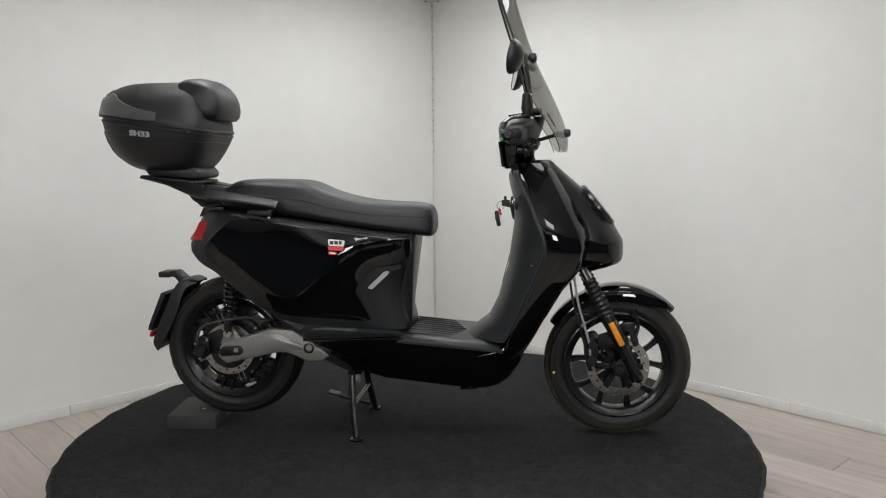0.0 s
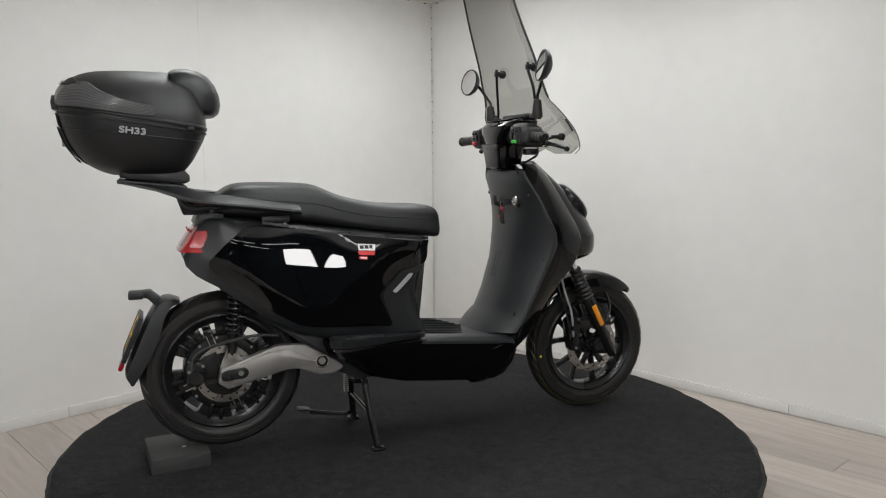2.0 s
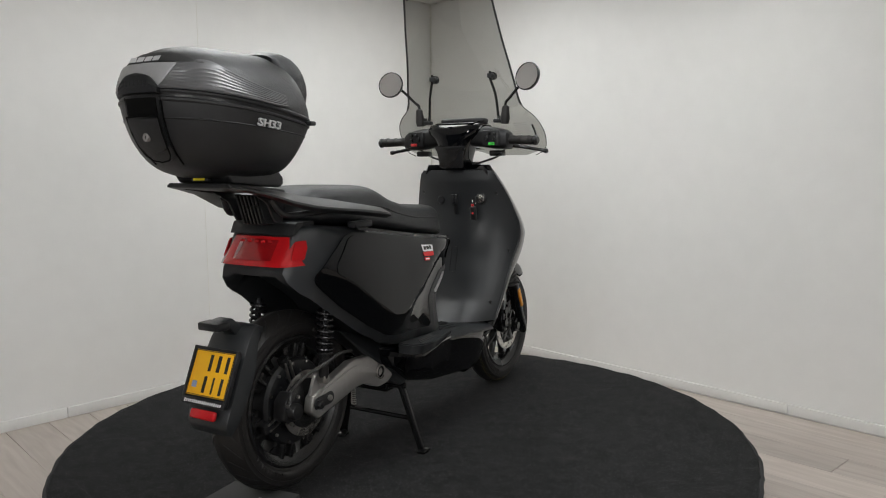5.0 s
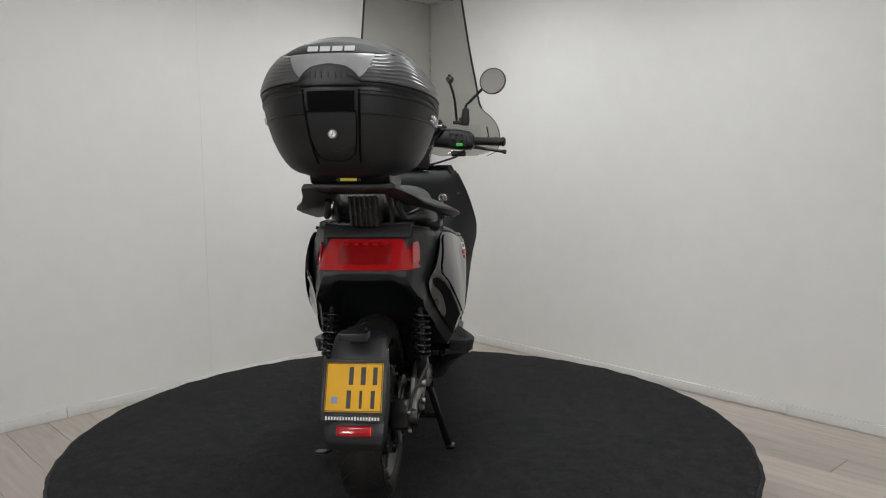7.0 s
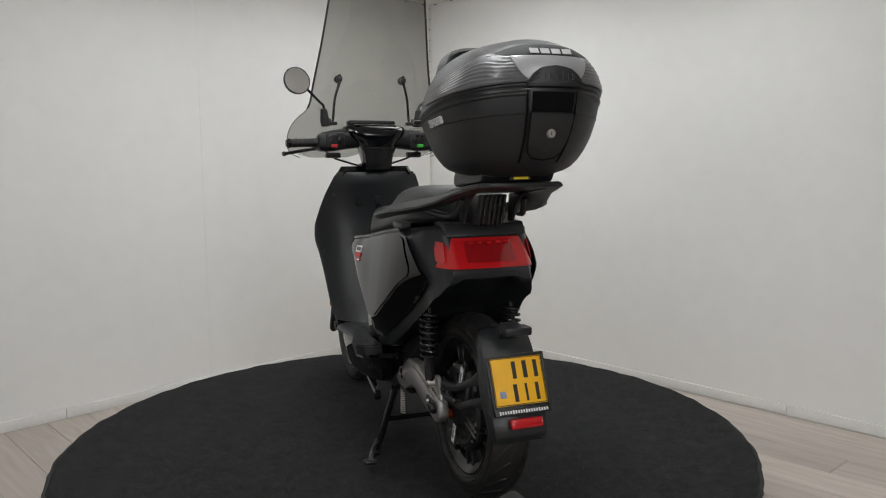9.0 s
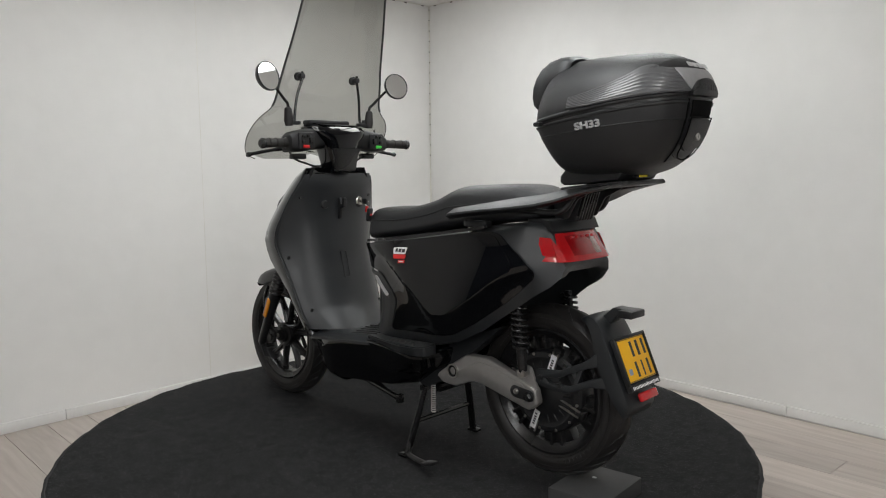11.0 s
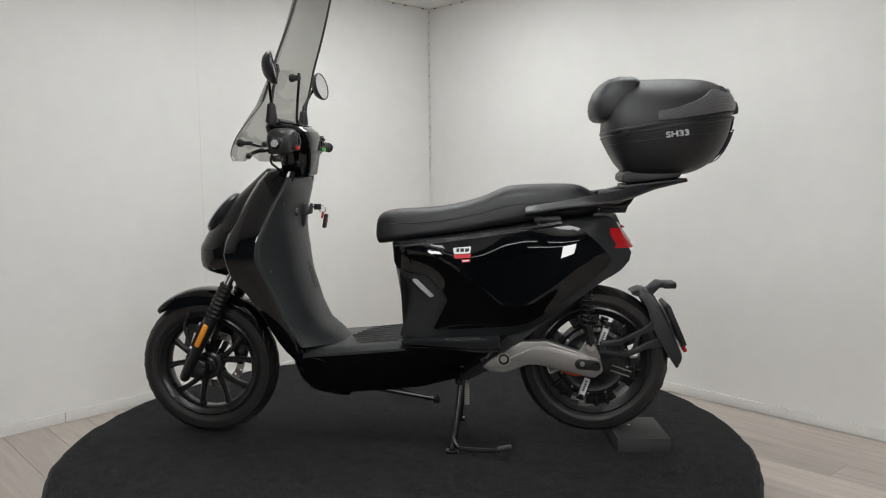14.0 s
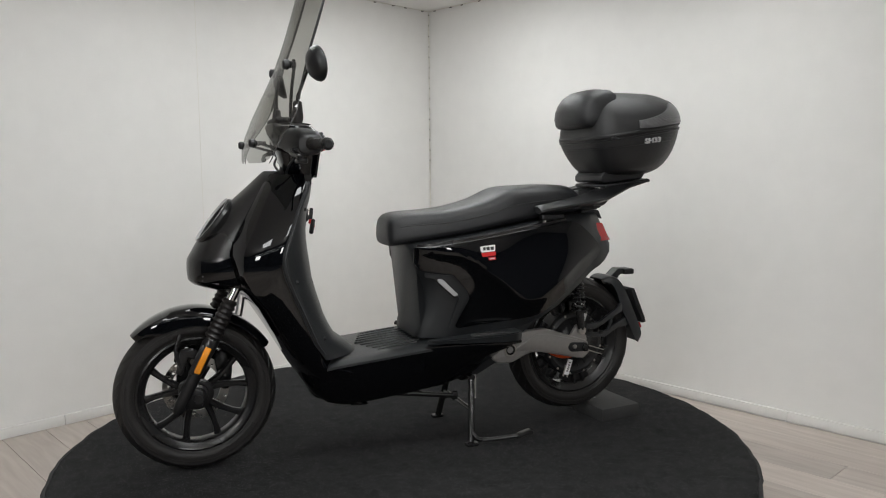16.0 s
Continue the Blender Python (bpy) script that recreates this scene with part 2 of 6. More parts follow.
def lathe(profile, centre=(0, 0, 0), n=48, axis="y", closed=False):
    """A turned form: profile of (radius, along the axis)."""
    cx, cy, cz = centre
    rings = []
    for r, h in profile:
        ring = []
        for k in range(n):
            a = 2 * math.pi * k / n
            u, v = r * math.cos(a), r * math.sin(a)
            ring.append((cx + u, cy + h, cz + v) if axis == "y" else (cx + h, cy + u, cz + v) if axis == "x" else (cx + u, cy + v, cz + h))
        rings.append(ring)
    if closed:
        rings.append(rings[0])
    return loft(rings, caps=not closed and profile[0][0] > 1e-4 and profile[-1][0] > 1e-4)


def move(bm, m):
    bm.transform(m)
    return bm


def rbox(cx, cy, cz, sx, sy, sz, bevel=0.004, seg=2, turn=None):
    """A box with rounded edges."""
    bm = bmesh.new()
    bmesh.ops.create_cube(bm, size=1.0)
    for v in bm.verts:
        v.co = Vector((v.co.x * sx, v.co.y * sy, v.co.z * sz))
    if bevel:
        bmesh.ops.bevel(bm, geom=bm.edges[:], offset=min(bevel, 0.48 * min(sx, sy, sz)), segments=seg, affect="EDGES", profile=0.5)
    if turn is not None:
        bm.transform(turn)
    bm.transform(Matrix.Translation((cx, cy, cz)))
    return bm


def slab(outline, y0, y1, bevel=0.003, seg=2):
    """A plate cut to an outline of (x, z), from y0 to y1, with eased edges."""
    bm = bmesh.new()
    lo, hi = min(y0, y1), max(y0, y1)
    f = bm.faces.new([bm.verts.new((x, lo, z)) for x, z in outline])
    bm.normal_update()
    if f.normal.y > 0:
        f.normal_flip()
    ext = bmesh.ops.extrude_face_region(bm, geom=[f])
    for v in (g for g in ext["geom"] if isinstance(g, bmesh.types.BMVert)):
        v.co.y = hi
    bmesh.ops.recalc_face_normals(bm, faces=bm.faces)
    if bevel:
        rim = [e for e in bm.edges if abs(e.verts[0].co.y - e.verts[1].co.y) < 1e-7]
        bmesh.ops.bevel(bm, geom=rim, offset=bevel, segments=seg, affect="EDGES", profile=0.5, clamp_overlap=True)
    return bm


def rounded(points, r=0.01, seg=4):
    """A 2D outline with its corners rounded."""
    out, n = [], len(points)
    for i, p in enumerate(points):
        p, a, b = Vector(p), Vector(points[i - 1]), Vector(points[(i + 1) % n])
        da, db = a - p, b - p
        q = min(r, da.length * 0.45, db.length * 0.45)
        s, e = p + da.normalized() * q, p + db.normalized() * q
        for k in range(seg + 1):
            u = k / seg
            out.append(tuple(s * (1 - u) ** 2 + p * 2 * u * (1 - u) + e * u * u))
    return out


def join(*bms):
    out = bmesh.new()
    for b in bms:
        me = bpy.data.meshes.new("scrap")
        b.to_mesh(me)
        b.free()
        out.from_mesh(me)
        bpy.data.meshes.remove(me)
    return out


def table(x, rows):
    """Smooth interpolation, with no overshoot, in rows of (x, values...)."""
    if x <= rows[0][0]:
        return rows[0][1:]
    for a, b in zip(rows, rows[1:]):
        if x <= b[0]:
            i = rows.index(a)
            before, after = rows[i - 1] if i else None, rows[i + 2] if i + 2 < len(rows) else None
            h = b[0] - a[0]
            u = (x - a[0]) / h
            out = []
            for k in range(1, len(a)):
                d = (b[k] - a[k]) / h
                d0 = (a[k] - before[k]) / (a[0] - before[0]) if before else d
                d1 = (after[k] - b[k]) / (after[0] - b[0]) if after else d
                m0 = 0.0 if d0 * d <= 0 else 2 * d0 * d / (d0 + d)
                m1 = 0.0 if d1 * d <= 0 else 2 * d1 * d / (d1 + d)
                out.append(a[k] * (1 + 2 * u) * (1 - u) ** 2 + m0 * h * u * (1 - u) ** 2 + b[k] * u * u * (3 - 2 * u) + m1 * h * u * u * (u - 1))
            return tuple(out)
    return rows[-1][1:]


def skin(outline, width_at, lift, thick, side, step=0.022, edge=0.002):
    """A shell over a side of the body: an outline of (x, z) laid on the half width width_at(x, z), lifted and given thickness."""
    bm = bmesh.new()
    bm.faces.new([bm.verts.new((x, 0, z)) for x, z in outline])
    for ax in (0, 2):
        lo, hi = min(v.co[ax] for v in bm.verts), max(v.co[ax] for v in bm.verts)
        k = lo + step
        while k < hi - 1e-4:
            no = [0, 0, 0]
            no[ax] = 1
            co = [0, 0, 0]
            co[ax] = k
            bmesh.ops.bisect_plane(bm, geom=bm.verts[:] + bm.edges[:] + bm.faces[:], plane_co=co, plane_no=no)
            k += step
    for v in bm.verts:
        v.co.y = (width_at(v.co.x, v.co.z) + lift) * side
    bmesh.ops.triangulate(bm, faces=[f for f in bm.faces if len(f.verts) > 4])
    bmesh.ops.recalc_face_normals(bm, faces=bm.faces)
    bm.normal_update()
    if sum(f.normal.y for f in bm.faces) * side < 0:
        bmesh.ops.reverse_faces(bm, faces=bm.faces)
    ext = bmesh.ops.extrude_face_region(bm, geom=bm.faces[:])
    for v in (g for g in ext["geom"] if isinstance(g, bmesh.types.BMVert)):
        v.co.y += thick * side
    bmesh.ops.recalc_face_normals(bm, faces=bm.faces)
    return bm


def writing(name, text, size, mat, m, parent, label="", deep=0.0006, bold=0.0, stretch=1.0):
    """Letters in the built-in font as a mesh: x along the line, facing z of the pose m."""
    cu = bpy.data.curves.new("line", "FONT")
    cu.body, cu.size, cu.extrude, cu.align_x, cu.align_y, cu.offset = text, size, deep, "CENTER", "CENTER", bold
    tmp = bpy.data.objects.new("line", cu)
    scene.collection.objects.link(tmp)
    bpy.context.view_layer.update()
    me = bpy.data.meshes.new_from_object(tmp.evaluated_get(bpy.context.evaluated_depsgraph_get()))
    bpy.data.objects.remove(tmp)
    me.transform(m @ Matrix.Diagonal((stretch, 1, 1, 1)))
    me.materials.clear()
    me.materials.append(mat)
    ob = new(name, me)
    ob.parent = parent
    if label:
        tagged(ob, label)
    return ob


def thing(name, label, category, group="", kind=""):
    ob = new(name)
    ob.empty_display_size = 0.1
    return tagged(ob, label, category, group, kind)


# ---- the room ----
CORNER = Vector((0.178, 2.759, 0))
LW, RW = Vector((-0.728, -0.6856, 0)), Vector((0.6456, -0.7637, 0))  # the ways along the two walls from the corner
LEN = 6.6


def wall(name, start, way, length, out, height, mat, label):
    """A wall 0.12 m thick whose inner face runs from start along way."""
    a, b = start - way * 0.12, start + way * length
    pts = [a, b, b + out * 0.12, a + out * 0.12]
    bm = bmesh.new()
    low = [bm.verts.new((p.x, p.y, -0.1)) for p in pts]
    high = [bm.verts.new((p.x, p.y, height + 0.1)) for p in pts]
    bm.faces.new(low)
    bm.faces.new(high)
    for i in range(4):
        j = (i + 1) % 4
        bm.faces.new((low[i], low[j], high[j], high[i]))
    bmesh.ops.recalc_face_normals(bm, faces=bm.faces)
    ob = part(name, bm, mat)
    return tagged(ob, label, "wall", kind="structure")


OUT_L, OUT_R = Vector((-0.6856, 0.728, 0)), Vector((0.7637, 0.6456, 0))
wall_left = wall("wall_left", CORNER, LW, LEN, OUT_L, CEIL, WALL, "plain white painted studio wall with faint panel joint")
wall_right = wall("wall_right", CORNER, RW, LEN, OUT_R, CEIL, WALL, "plain white painted studio wall meeting another at a corner")
far_l, far_r = CORNER + LW * LEN, CORNER + RW * LEN
back_corner = far_l + RW * LEN
# two unseen walls, added to close the open side of the room
wall_back = wall("wall_back", far_l, RW, LEN, OUT_L * 0 + LW, CEIL, DARKWALL, "unseen dark grey wall added to close the room behind the camera")
wall_side = wall("wall_side", far_r, LW, LEN, RW, CEIL, DARKWALL, "unseen dark grey wall added to close the room behind the camera")


def sheet(name, z0, z1, mat, label, category):
    bm = bmesh.new()
    pts = [CORNER + (OUT_L + OUT_R) * 0.14, far_l + (OUT_L - OUT_R) * 0.14, back_corner - (OUT_L + OUT_R) * 0.14, far_r + (OUT_R - OUT_L) * 0.14]
    low, high = [bm.verts.new((p.x, p.y, z0)) for p in pts], [bm.verts.new((p.x, p.y, z1)) for p in pts]
    bm.faces.new(low), bm.faces.new(high)
    for i in range(4):
        j = (i + 1) % 4
        bm.faces.new((low[i], low[j], high[j], high[i]))
    bmesh.ops.recalc_face_normals(bm, faces=bm.faces)
    return tagged(part(name, bm, mat), label, category, kind="structure")


floor = sheet("floor", -0.12, -0.012, BLOCK, "grey oak laminate plank floor", "floor")
ceiling = sheet("ceiling", CEIL, CEIL + 0.1, CEILING, "white suspended ceiling above the studio corner", "ceiling")

# unseen dark sheet below the rear ceiling, added to darken the lacquer's reflections
bm = bmesh.new()
back = [Vector((-3.0, -3.6, 0)), Vector((2.95, -3.6, 0)), Vector((-0.30, -6.6, 0)), Vector((-0.45, -6.6, 0))]
low, high = [bm.verts.new((p.x, p.y, CEIL - 0.012)) for p in back], [bm.verts.new((p.x, p.y, CEIL - 0.002)) for p in back]
bm.faces.new(low), bm.faces.new(high)
for i in range(4):
    bm.faces.new((low[i], low[(i + 1) % 4], high[(i + 1) % 4], high[i]))
bmesh.ops.recalc_face_normals(bm, faces=bm.faces)
tagged(part("ceiling", bm, DARKWALL), "unseen dark grey sheet added under the ceiling to darken reflections", "ceiling", kind="structure")


# unseen dark sheet on the planks behind the camera, added for darker reflections
bm = bmesh.new()
back = [Vector((-3.2, -3.3, 0)), Vector((3.2, -3.3, 0)), Vector((-0.30, -6.6, 0)), Vector((-0.45, -6.6, 0))]
low, high = [bm.verts.new((p.x, p.y, 0.0005)) for p in back], [bm.verts.new((p.x, p.y, 0.008)) for p in back]
bm.faces.new(low), bm.faces.new(high)
for i in range(4):
    bm.faces.new((low[i], low[(i + 1) % 4], high[(i + 1) % 4], high[i]))
bmesh.ops.recalc_face_normals(bm, faces=bm.faces)
tagged(part("floor", bm, DARKWALL), "unseen dark grey sheet added over the floor to darken reflections", "floor", kind="structure")


def plank_row():
    """Laminate boards 0.19 m wide that run along the right-hand wall's way, wall to wall, but not under the turntable's middle."""
    meshes = {}
    rng = random.Random(4)
    turn = Matrix.Rotation(math.atan2(RW.y, RW.x), 4, "Z")
    end = LEN - 0.02
    for r in range(int((LEN - 0.02) / 0.19)):
        s = 0.016
        row = r * 0.19 + 0.111
        size = 0.2 * rng.randint(2, 6)
        while s < end - 0.15:
            size = min(size, math.floor((end - s) * 10) / 10)
            key = round(size, 2)
            if key not in meshes:
                meshes[key] = mesh_of("plank", rbox(0, 0, 0, key - 0.0015, 0.1885, 0.012, 0.0012, 1), OAK)
            c = CORNER - OUT_R * row + RW * (s + key / 2)
            if Vector((c.x, c.y, 0)).length > 0.6:
                ob = new("plank", meshes[key])
                ob.parent = floor
                ob.matrix_local = Matrix.Translation((c.x, c.y, -0.006)) @ turn
            s += key
            size = 1.3


def skirting(name, way, out, cuts):
    """A low white skirting along a wall, in lengths that butt."""
    for a, b in zip(cuts, cuts[1:]):
        mid = CORNER + way * ((a + b) / 2) - out * 0.008
        bm = rbox(0, 0, 0, b - a - 0.002, 0.014, 0.052, 0.003, 2)
        bm.transform(Matrix.Translation((mid.x, mid.y, 0.026)) @ Matrix.Rotation(math.atan2(way.y, way.x), 4, "Z"))
        tagged(part(name, bm, PLINTH), "low white skirting board, slightly marked", "baseboard", kind="structure")


skirting("baseboard", LW, OUT_L, [0.016, 2.588, 5.0, LEN])
skirting("baseboard", RW, OUT_R, [0.002, 2.597, 5.0, LEN])

# the corner: a bead of sealant with a row of screw heads, and a hair joint in the left wall
bead = [CORNER + (LW + RW) * (0.008 + 0.002 * math.sin(i * 1.7)) + Vector((0.002 * math.sin(i * 2.3), 0, 0.052 + (CEIL - 0.06) * i / 40)) for i in range(41)]
corner_trim = tagged(part("corner_trim", tube(bead, 0.0045, 8), SEALANT), "uneven yellowed corner bead with screw heads", "trim", kind="structure")
for i in range(16):
    z = 1.30 + i * 0.072
    p = CORNER + (LW + RW) * 0.0125
    part("screw", lathe([(0.0001, -0.003), (0.0035, -0.002), (0.003, 0.0), (0.0001, 0.001)], (p.x, p.y, z), 10), PIN, corner_trim)
# a stapled seam where the wall sheets meet the ceiling
for way, out in ((LW, OUT_L), (RW, OUT_R)):
    seam_bm = rbox(0, 0, 0, 3.0, 0.006, 0.006, 0.002, 1)
    mid = CORNER + way * 1.51 - out * 0.003
    seam_bm.transform(Matrix.Translation((mid.x, mid.y, CEIL - 0.003)) @ Matrix.Rotation(math.atan2(way.y, way.x), 4, "Z"))
    ceiling_trim = tagged(part("ceiling_trim", seam_bm, SEALANT), "thin uneven seam under the ceiling with staples", "trim", kind="structure")
    for i in range(14):
        p = CORNER + way * (0.07 + 0.145 * i + 0.02 * math.sin(i * 2.1)) - out * 0.008
        part("staple", move(rbox(0, 0, 0, 0.022, 0.004, 0.006, 0.001, 1), Matrix.Translation((p.x, p.y, CEIL - 0.008)) @ Matrix.Rotation(math.atan2(way.y, way.x), 4, "Z")), PIN, ceiling_trim)
jp = CORNER + LW * 1.79 - OUT_L * 0.0008
joint = rbox(0, 0, 0, 0.0022, 0.0012, CEIL - 0.06, 0.0003, 1)
joint.transform(Matrix.Translation((jp.x, jp.y, 0.05 + (CEIL - 0.06) / 2)) @ Matrix.Rotation(math.atan2(LW.y, LW.x), 4, "Z"))
tagged(part("trim", joint, SEALANT), "hair-thin filled panel joint in the wall", "trim", kind="structure")

for px, py, sx, sy, watts in PANELS:
    led = thing("ceiling_light", "square white ceiling light panel, switched on", "lamp", "ceiling lights")
    led.location = (px, py, CEIL)
    part("frame", rbox(0, 0, -0.012, sx + 0.03, sy + 0.03, 0.022, 0.003), PLINTH, led)
    part("diffuser", rbox(0, 0, -0.026, sx, sy, 0.008, 0.002), SHEEN, led, "glowing white diffuser")

# behind the camera: the two studio lamps and the showroom's tubes
for (px, py, pz), watts in SOFTBOXES:
    soft = thing("studio_light", "square white panel lamp on a black tripod, switched on", "lamp", "studio lamps")
    soft.matrix_basis = pose(px, py, 0)
    aimed = look((0, 0, pz), (-px, 1.2 - py, 1.8))
    part("diffuser", move(rbox(0, 0, -0.006, 0.50, 0.50, 0.010, 0.003), aimed), SHEEN, soft, "glowing white diffuser")
    part("housing", move(rbox(0, 0, 0.025, 0.54, 0.54, 0.05, 0.006), aimed), BLACK, soft)
    part("column", tube([(0, -0.06, 0.35), (0, -0.06, pz)], 0.014, 10), BLACK, soft)
    for k in range(3):
        a = radians(90 + 120 * k)
        part("leg", tube([(0, -0.06, 0.6), (0.42 * math.cos(a), 0.42 * math.sin(a) - 0.06, 0.012)], 0.010, 8), BLACK, soft)
for px, py in TUBES:
    led = thing("tube_light", "long white tube light under the ceiling, switched on", "lamp", "showroom tube lights")
    led.matrix_basis = pose(px, py, CEIL)
    part("housing", rbox(0, 0, -0.02, 1.2, 0.07, 0.04, 0.006), PLINTH, led)
    part("tube", tube([(-0.57, 0, -0.055), (0.57, 0, -0.055)], 0.013, 10), SHEEN, led, "glowing white tube")

# ---- the turntable ----
table_top = thing("turntable", "low round display turntable covered in black felt carpet", "turntable")
table_top.location = (0, 0, 0)
N = 220


def carpet_edge(a, r):
    return r + 0.0022 * math.sin(23 * a) + 0.0016 * math.sin(57 * a + 1) + 0.001 * math.sin(91 * a)


RT = 1.224
rings = []
for r, z in ((0.02, TOP), (0.4, TOP), (0.8, TOP), (1.1, TOP), (RT - 0.016, TOP), (RT - 0.006, TOP - 0.002), (RT, TOP - 0.008), (RT, TOP - 0.016)):
    rings.append([(carpet_edge(a, r) * math.cos(a) if r > 1.15 else r * math.cos(a), carpet_edge(a, r) * math.sin(a) if r > 1.15 else r * math.sin(a), z)
                  for a in (2 * math.pi * k / N for k in range(N))])
part("carpet", loft(rings), CARPET, table_top, "black needle-felt carpet with pale flecks")
part("hem", tube([(carpet_edge(a, RT + 0.002) * math.cos(a), carpet_edge(a, RT + 0.002) * math.sin(a), TOP - 0.011 + 0.0015 * math.sin(41 * a)) for a in
                  (2 * math.pi * k / N for k in range(N + 1))], 0.008, 8, False), HEM, table_top, "rolled black hem")
part("drum", lathe([(1.19, 0.02), (1.20, 0.03), (1.20, TOP - 0.018), (1.19, TOP - 0.017)], (0, 0, 0), 96, "z"), BLACK, table_top)
part("skirt_foot", lathe([(1.10, 0.001), (1.11, 0.001), (1.11, 0.021), (1.10, 0.021)], (0, 0, 0), 96, "z"), BLACK, table_top)

block = thing("wheel_block", "low dark grey foam block lying behind the rear tyre", "block")
block.matrix_basis = pose(-0.835, 0.02, TOP, 0, 0, 5)
part("body", rbox(0, 0, 0.025, 0.185, 0.235, 0.05, 0.002), BLOCK, block)
part("mark", rbox(0.02, -0.03, 0.0504, 0.012, 0.010, 0.0006, 0), PALEGREY, block, "small pale printed mark")

# ---- the scooter: x forwards, y to its left, z up from the carpet ----
HOME = pose(0, 0.009, TOP)
scooter = thing("motor_scooter", "glossy black electric scooter with dark grey panels on its centre stand", "scooter")
scooter.matrix_basis = HOME
FW, RWH = (0.752, 0.0, 0.262), (-0.675, 0.0, 0.304)


def tyre(centre, r, w, rim_r):
    """A tyre with a rounded tread and side walls."""
    h = w / 2
    prof = [(rim_r, -h * 0.62), (rim_r + 0.006, -h * 0.80), (rim_r + 0.022, -h * 0.97), (r - 0.045, -h), (r - 0.028, -h * 0.93), (r - 0.024, -h * 0.94), (r - 0.014, -h * 0.72), (r - 0.005, -h * 0.42), (r - 0.001, -h * 0.16),
            (r, 0)]
    prof += [(a, -b) for a, b in reversed(prof[:-1])]
    prof += [(rim_r - 0.004, h * 0.5), (rim_r - 0.004, -h * 0.5)]
    return lathe(prof, centre, 96, closed=True)


def grooves(centre, r, w, n, name, parent):
    """Slanting tread grooves: thin dark sipes pressed into the tread."""
    h = w / 2
    bms = []
    for s in (-1, 1):
        for k in range(n):
            a0 = 2 * math.pi * (k + (0.5 if s > 0 else 0)) / n
            path = []
            for i in range(7):
                u = i / 6
                y = s * h * (0.12 + 0.74 * u)
                rr = table(abs(y) / h, [(0, r), (0.16, r - 0.001), (0.42, r - 0.005), (0.72, r - 0.014), (0.94, r - 0.024)])[0] - 0.0006
                a = a0 + 0.17 * u * u + 0.05 * u
                path.append((centre[0] + rr * math.cos(a), y, centre[2] + rr * math.sin(a)))
            bms.append(tube(path, [0.0008, 0.002, 0.0024, 0.0024, 0.0022, 0.002, 0.0008], 5))
    return part(name, join(*bms), INK, parent)


def sidewall(centre, r, w, parent, rim_r):
    """Moulded rings on both side walls, and a run of raised bars where the maker's lettering stands."""
    for s in (-1, 1):
        for rr, k in ((rim_r + 0.012, 0.90), (r - 0.036, 0.985)):
            ring = [(centre[0] + rr * math.cos(2 * math.pi * i / 80), s * w / 2 * k, centre[2] + rr * math.sin(2 * math.pi * i / 80)) for i in range(81)]
            part("moulded_ring", tube(ring, 0.0011, 5, False), RUBBER, parent)
        bars = []
        for a0 in (35, 215):
            for i in range(9):
                a = radians(a0 + 4.2 * i)
                q = [(rim_r + 0.020, -0.0042), (rim_r + 0.031, -0.0042), (rim_r + 0.031, 0.0042), (rim_r + 0.020, 0.0042)]
                out = [(centre[0] + u * math.cos(a) - e * math.sin(a), centre[2] + u * math.sin(a) + e * math.cos(a)) for u, e in q]
                bars.append(slab(out, s * (w / 2 - 0.004), s * (w / 2 + 0.0006), 0.0004, 1))
        tagged(part("raised_bars", join(*bars), RUBBER, parent), kind="stuff")


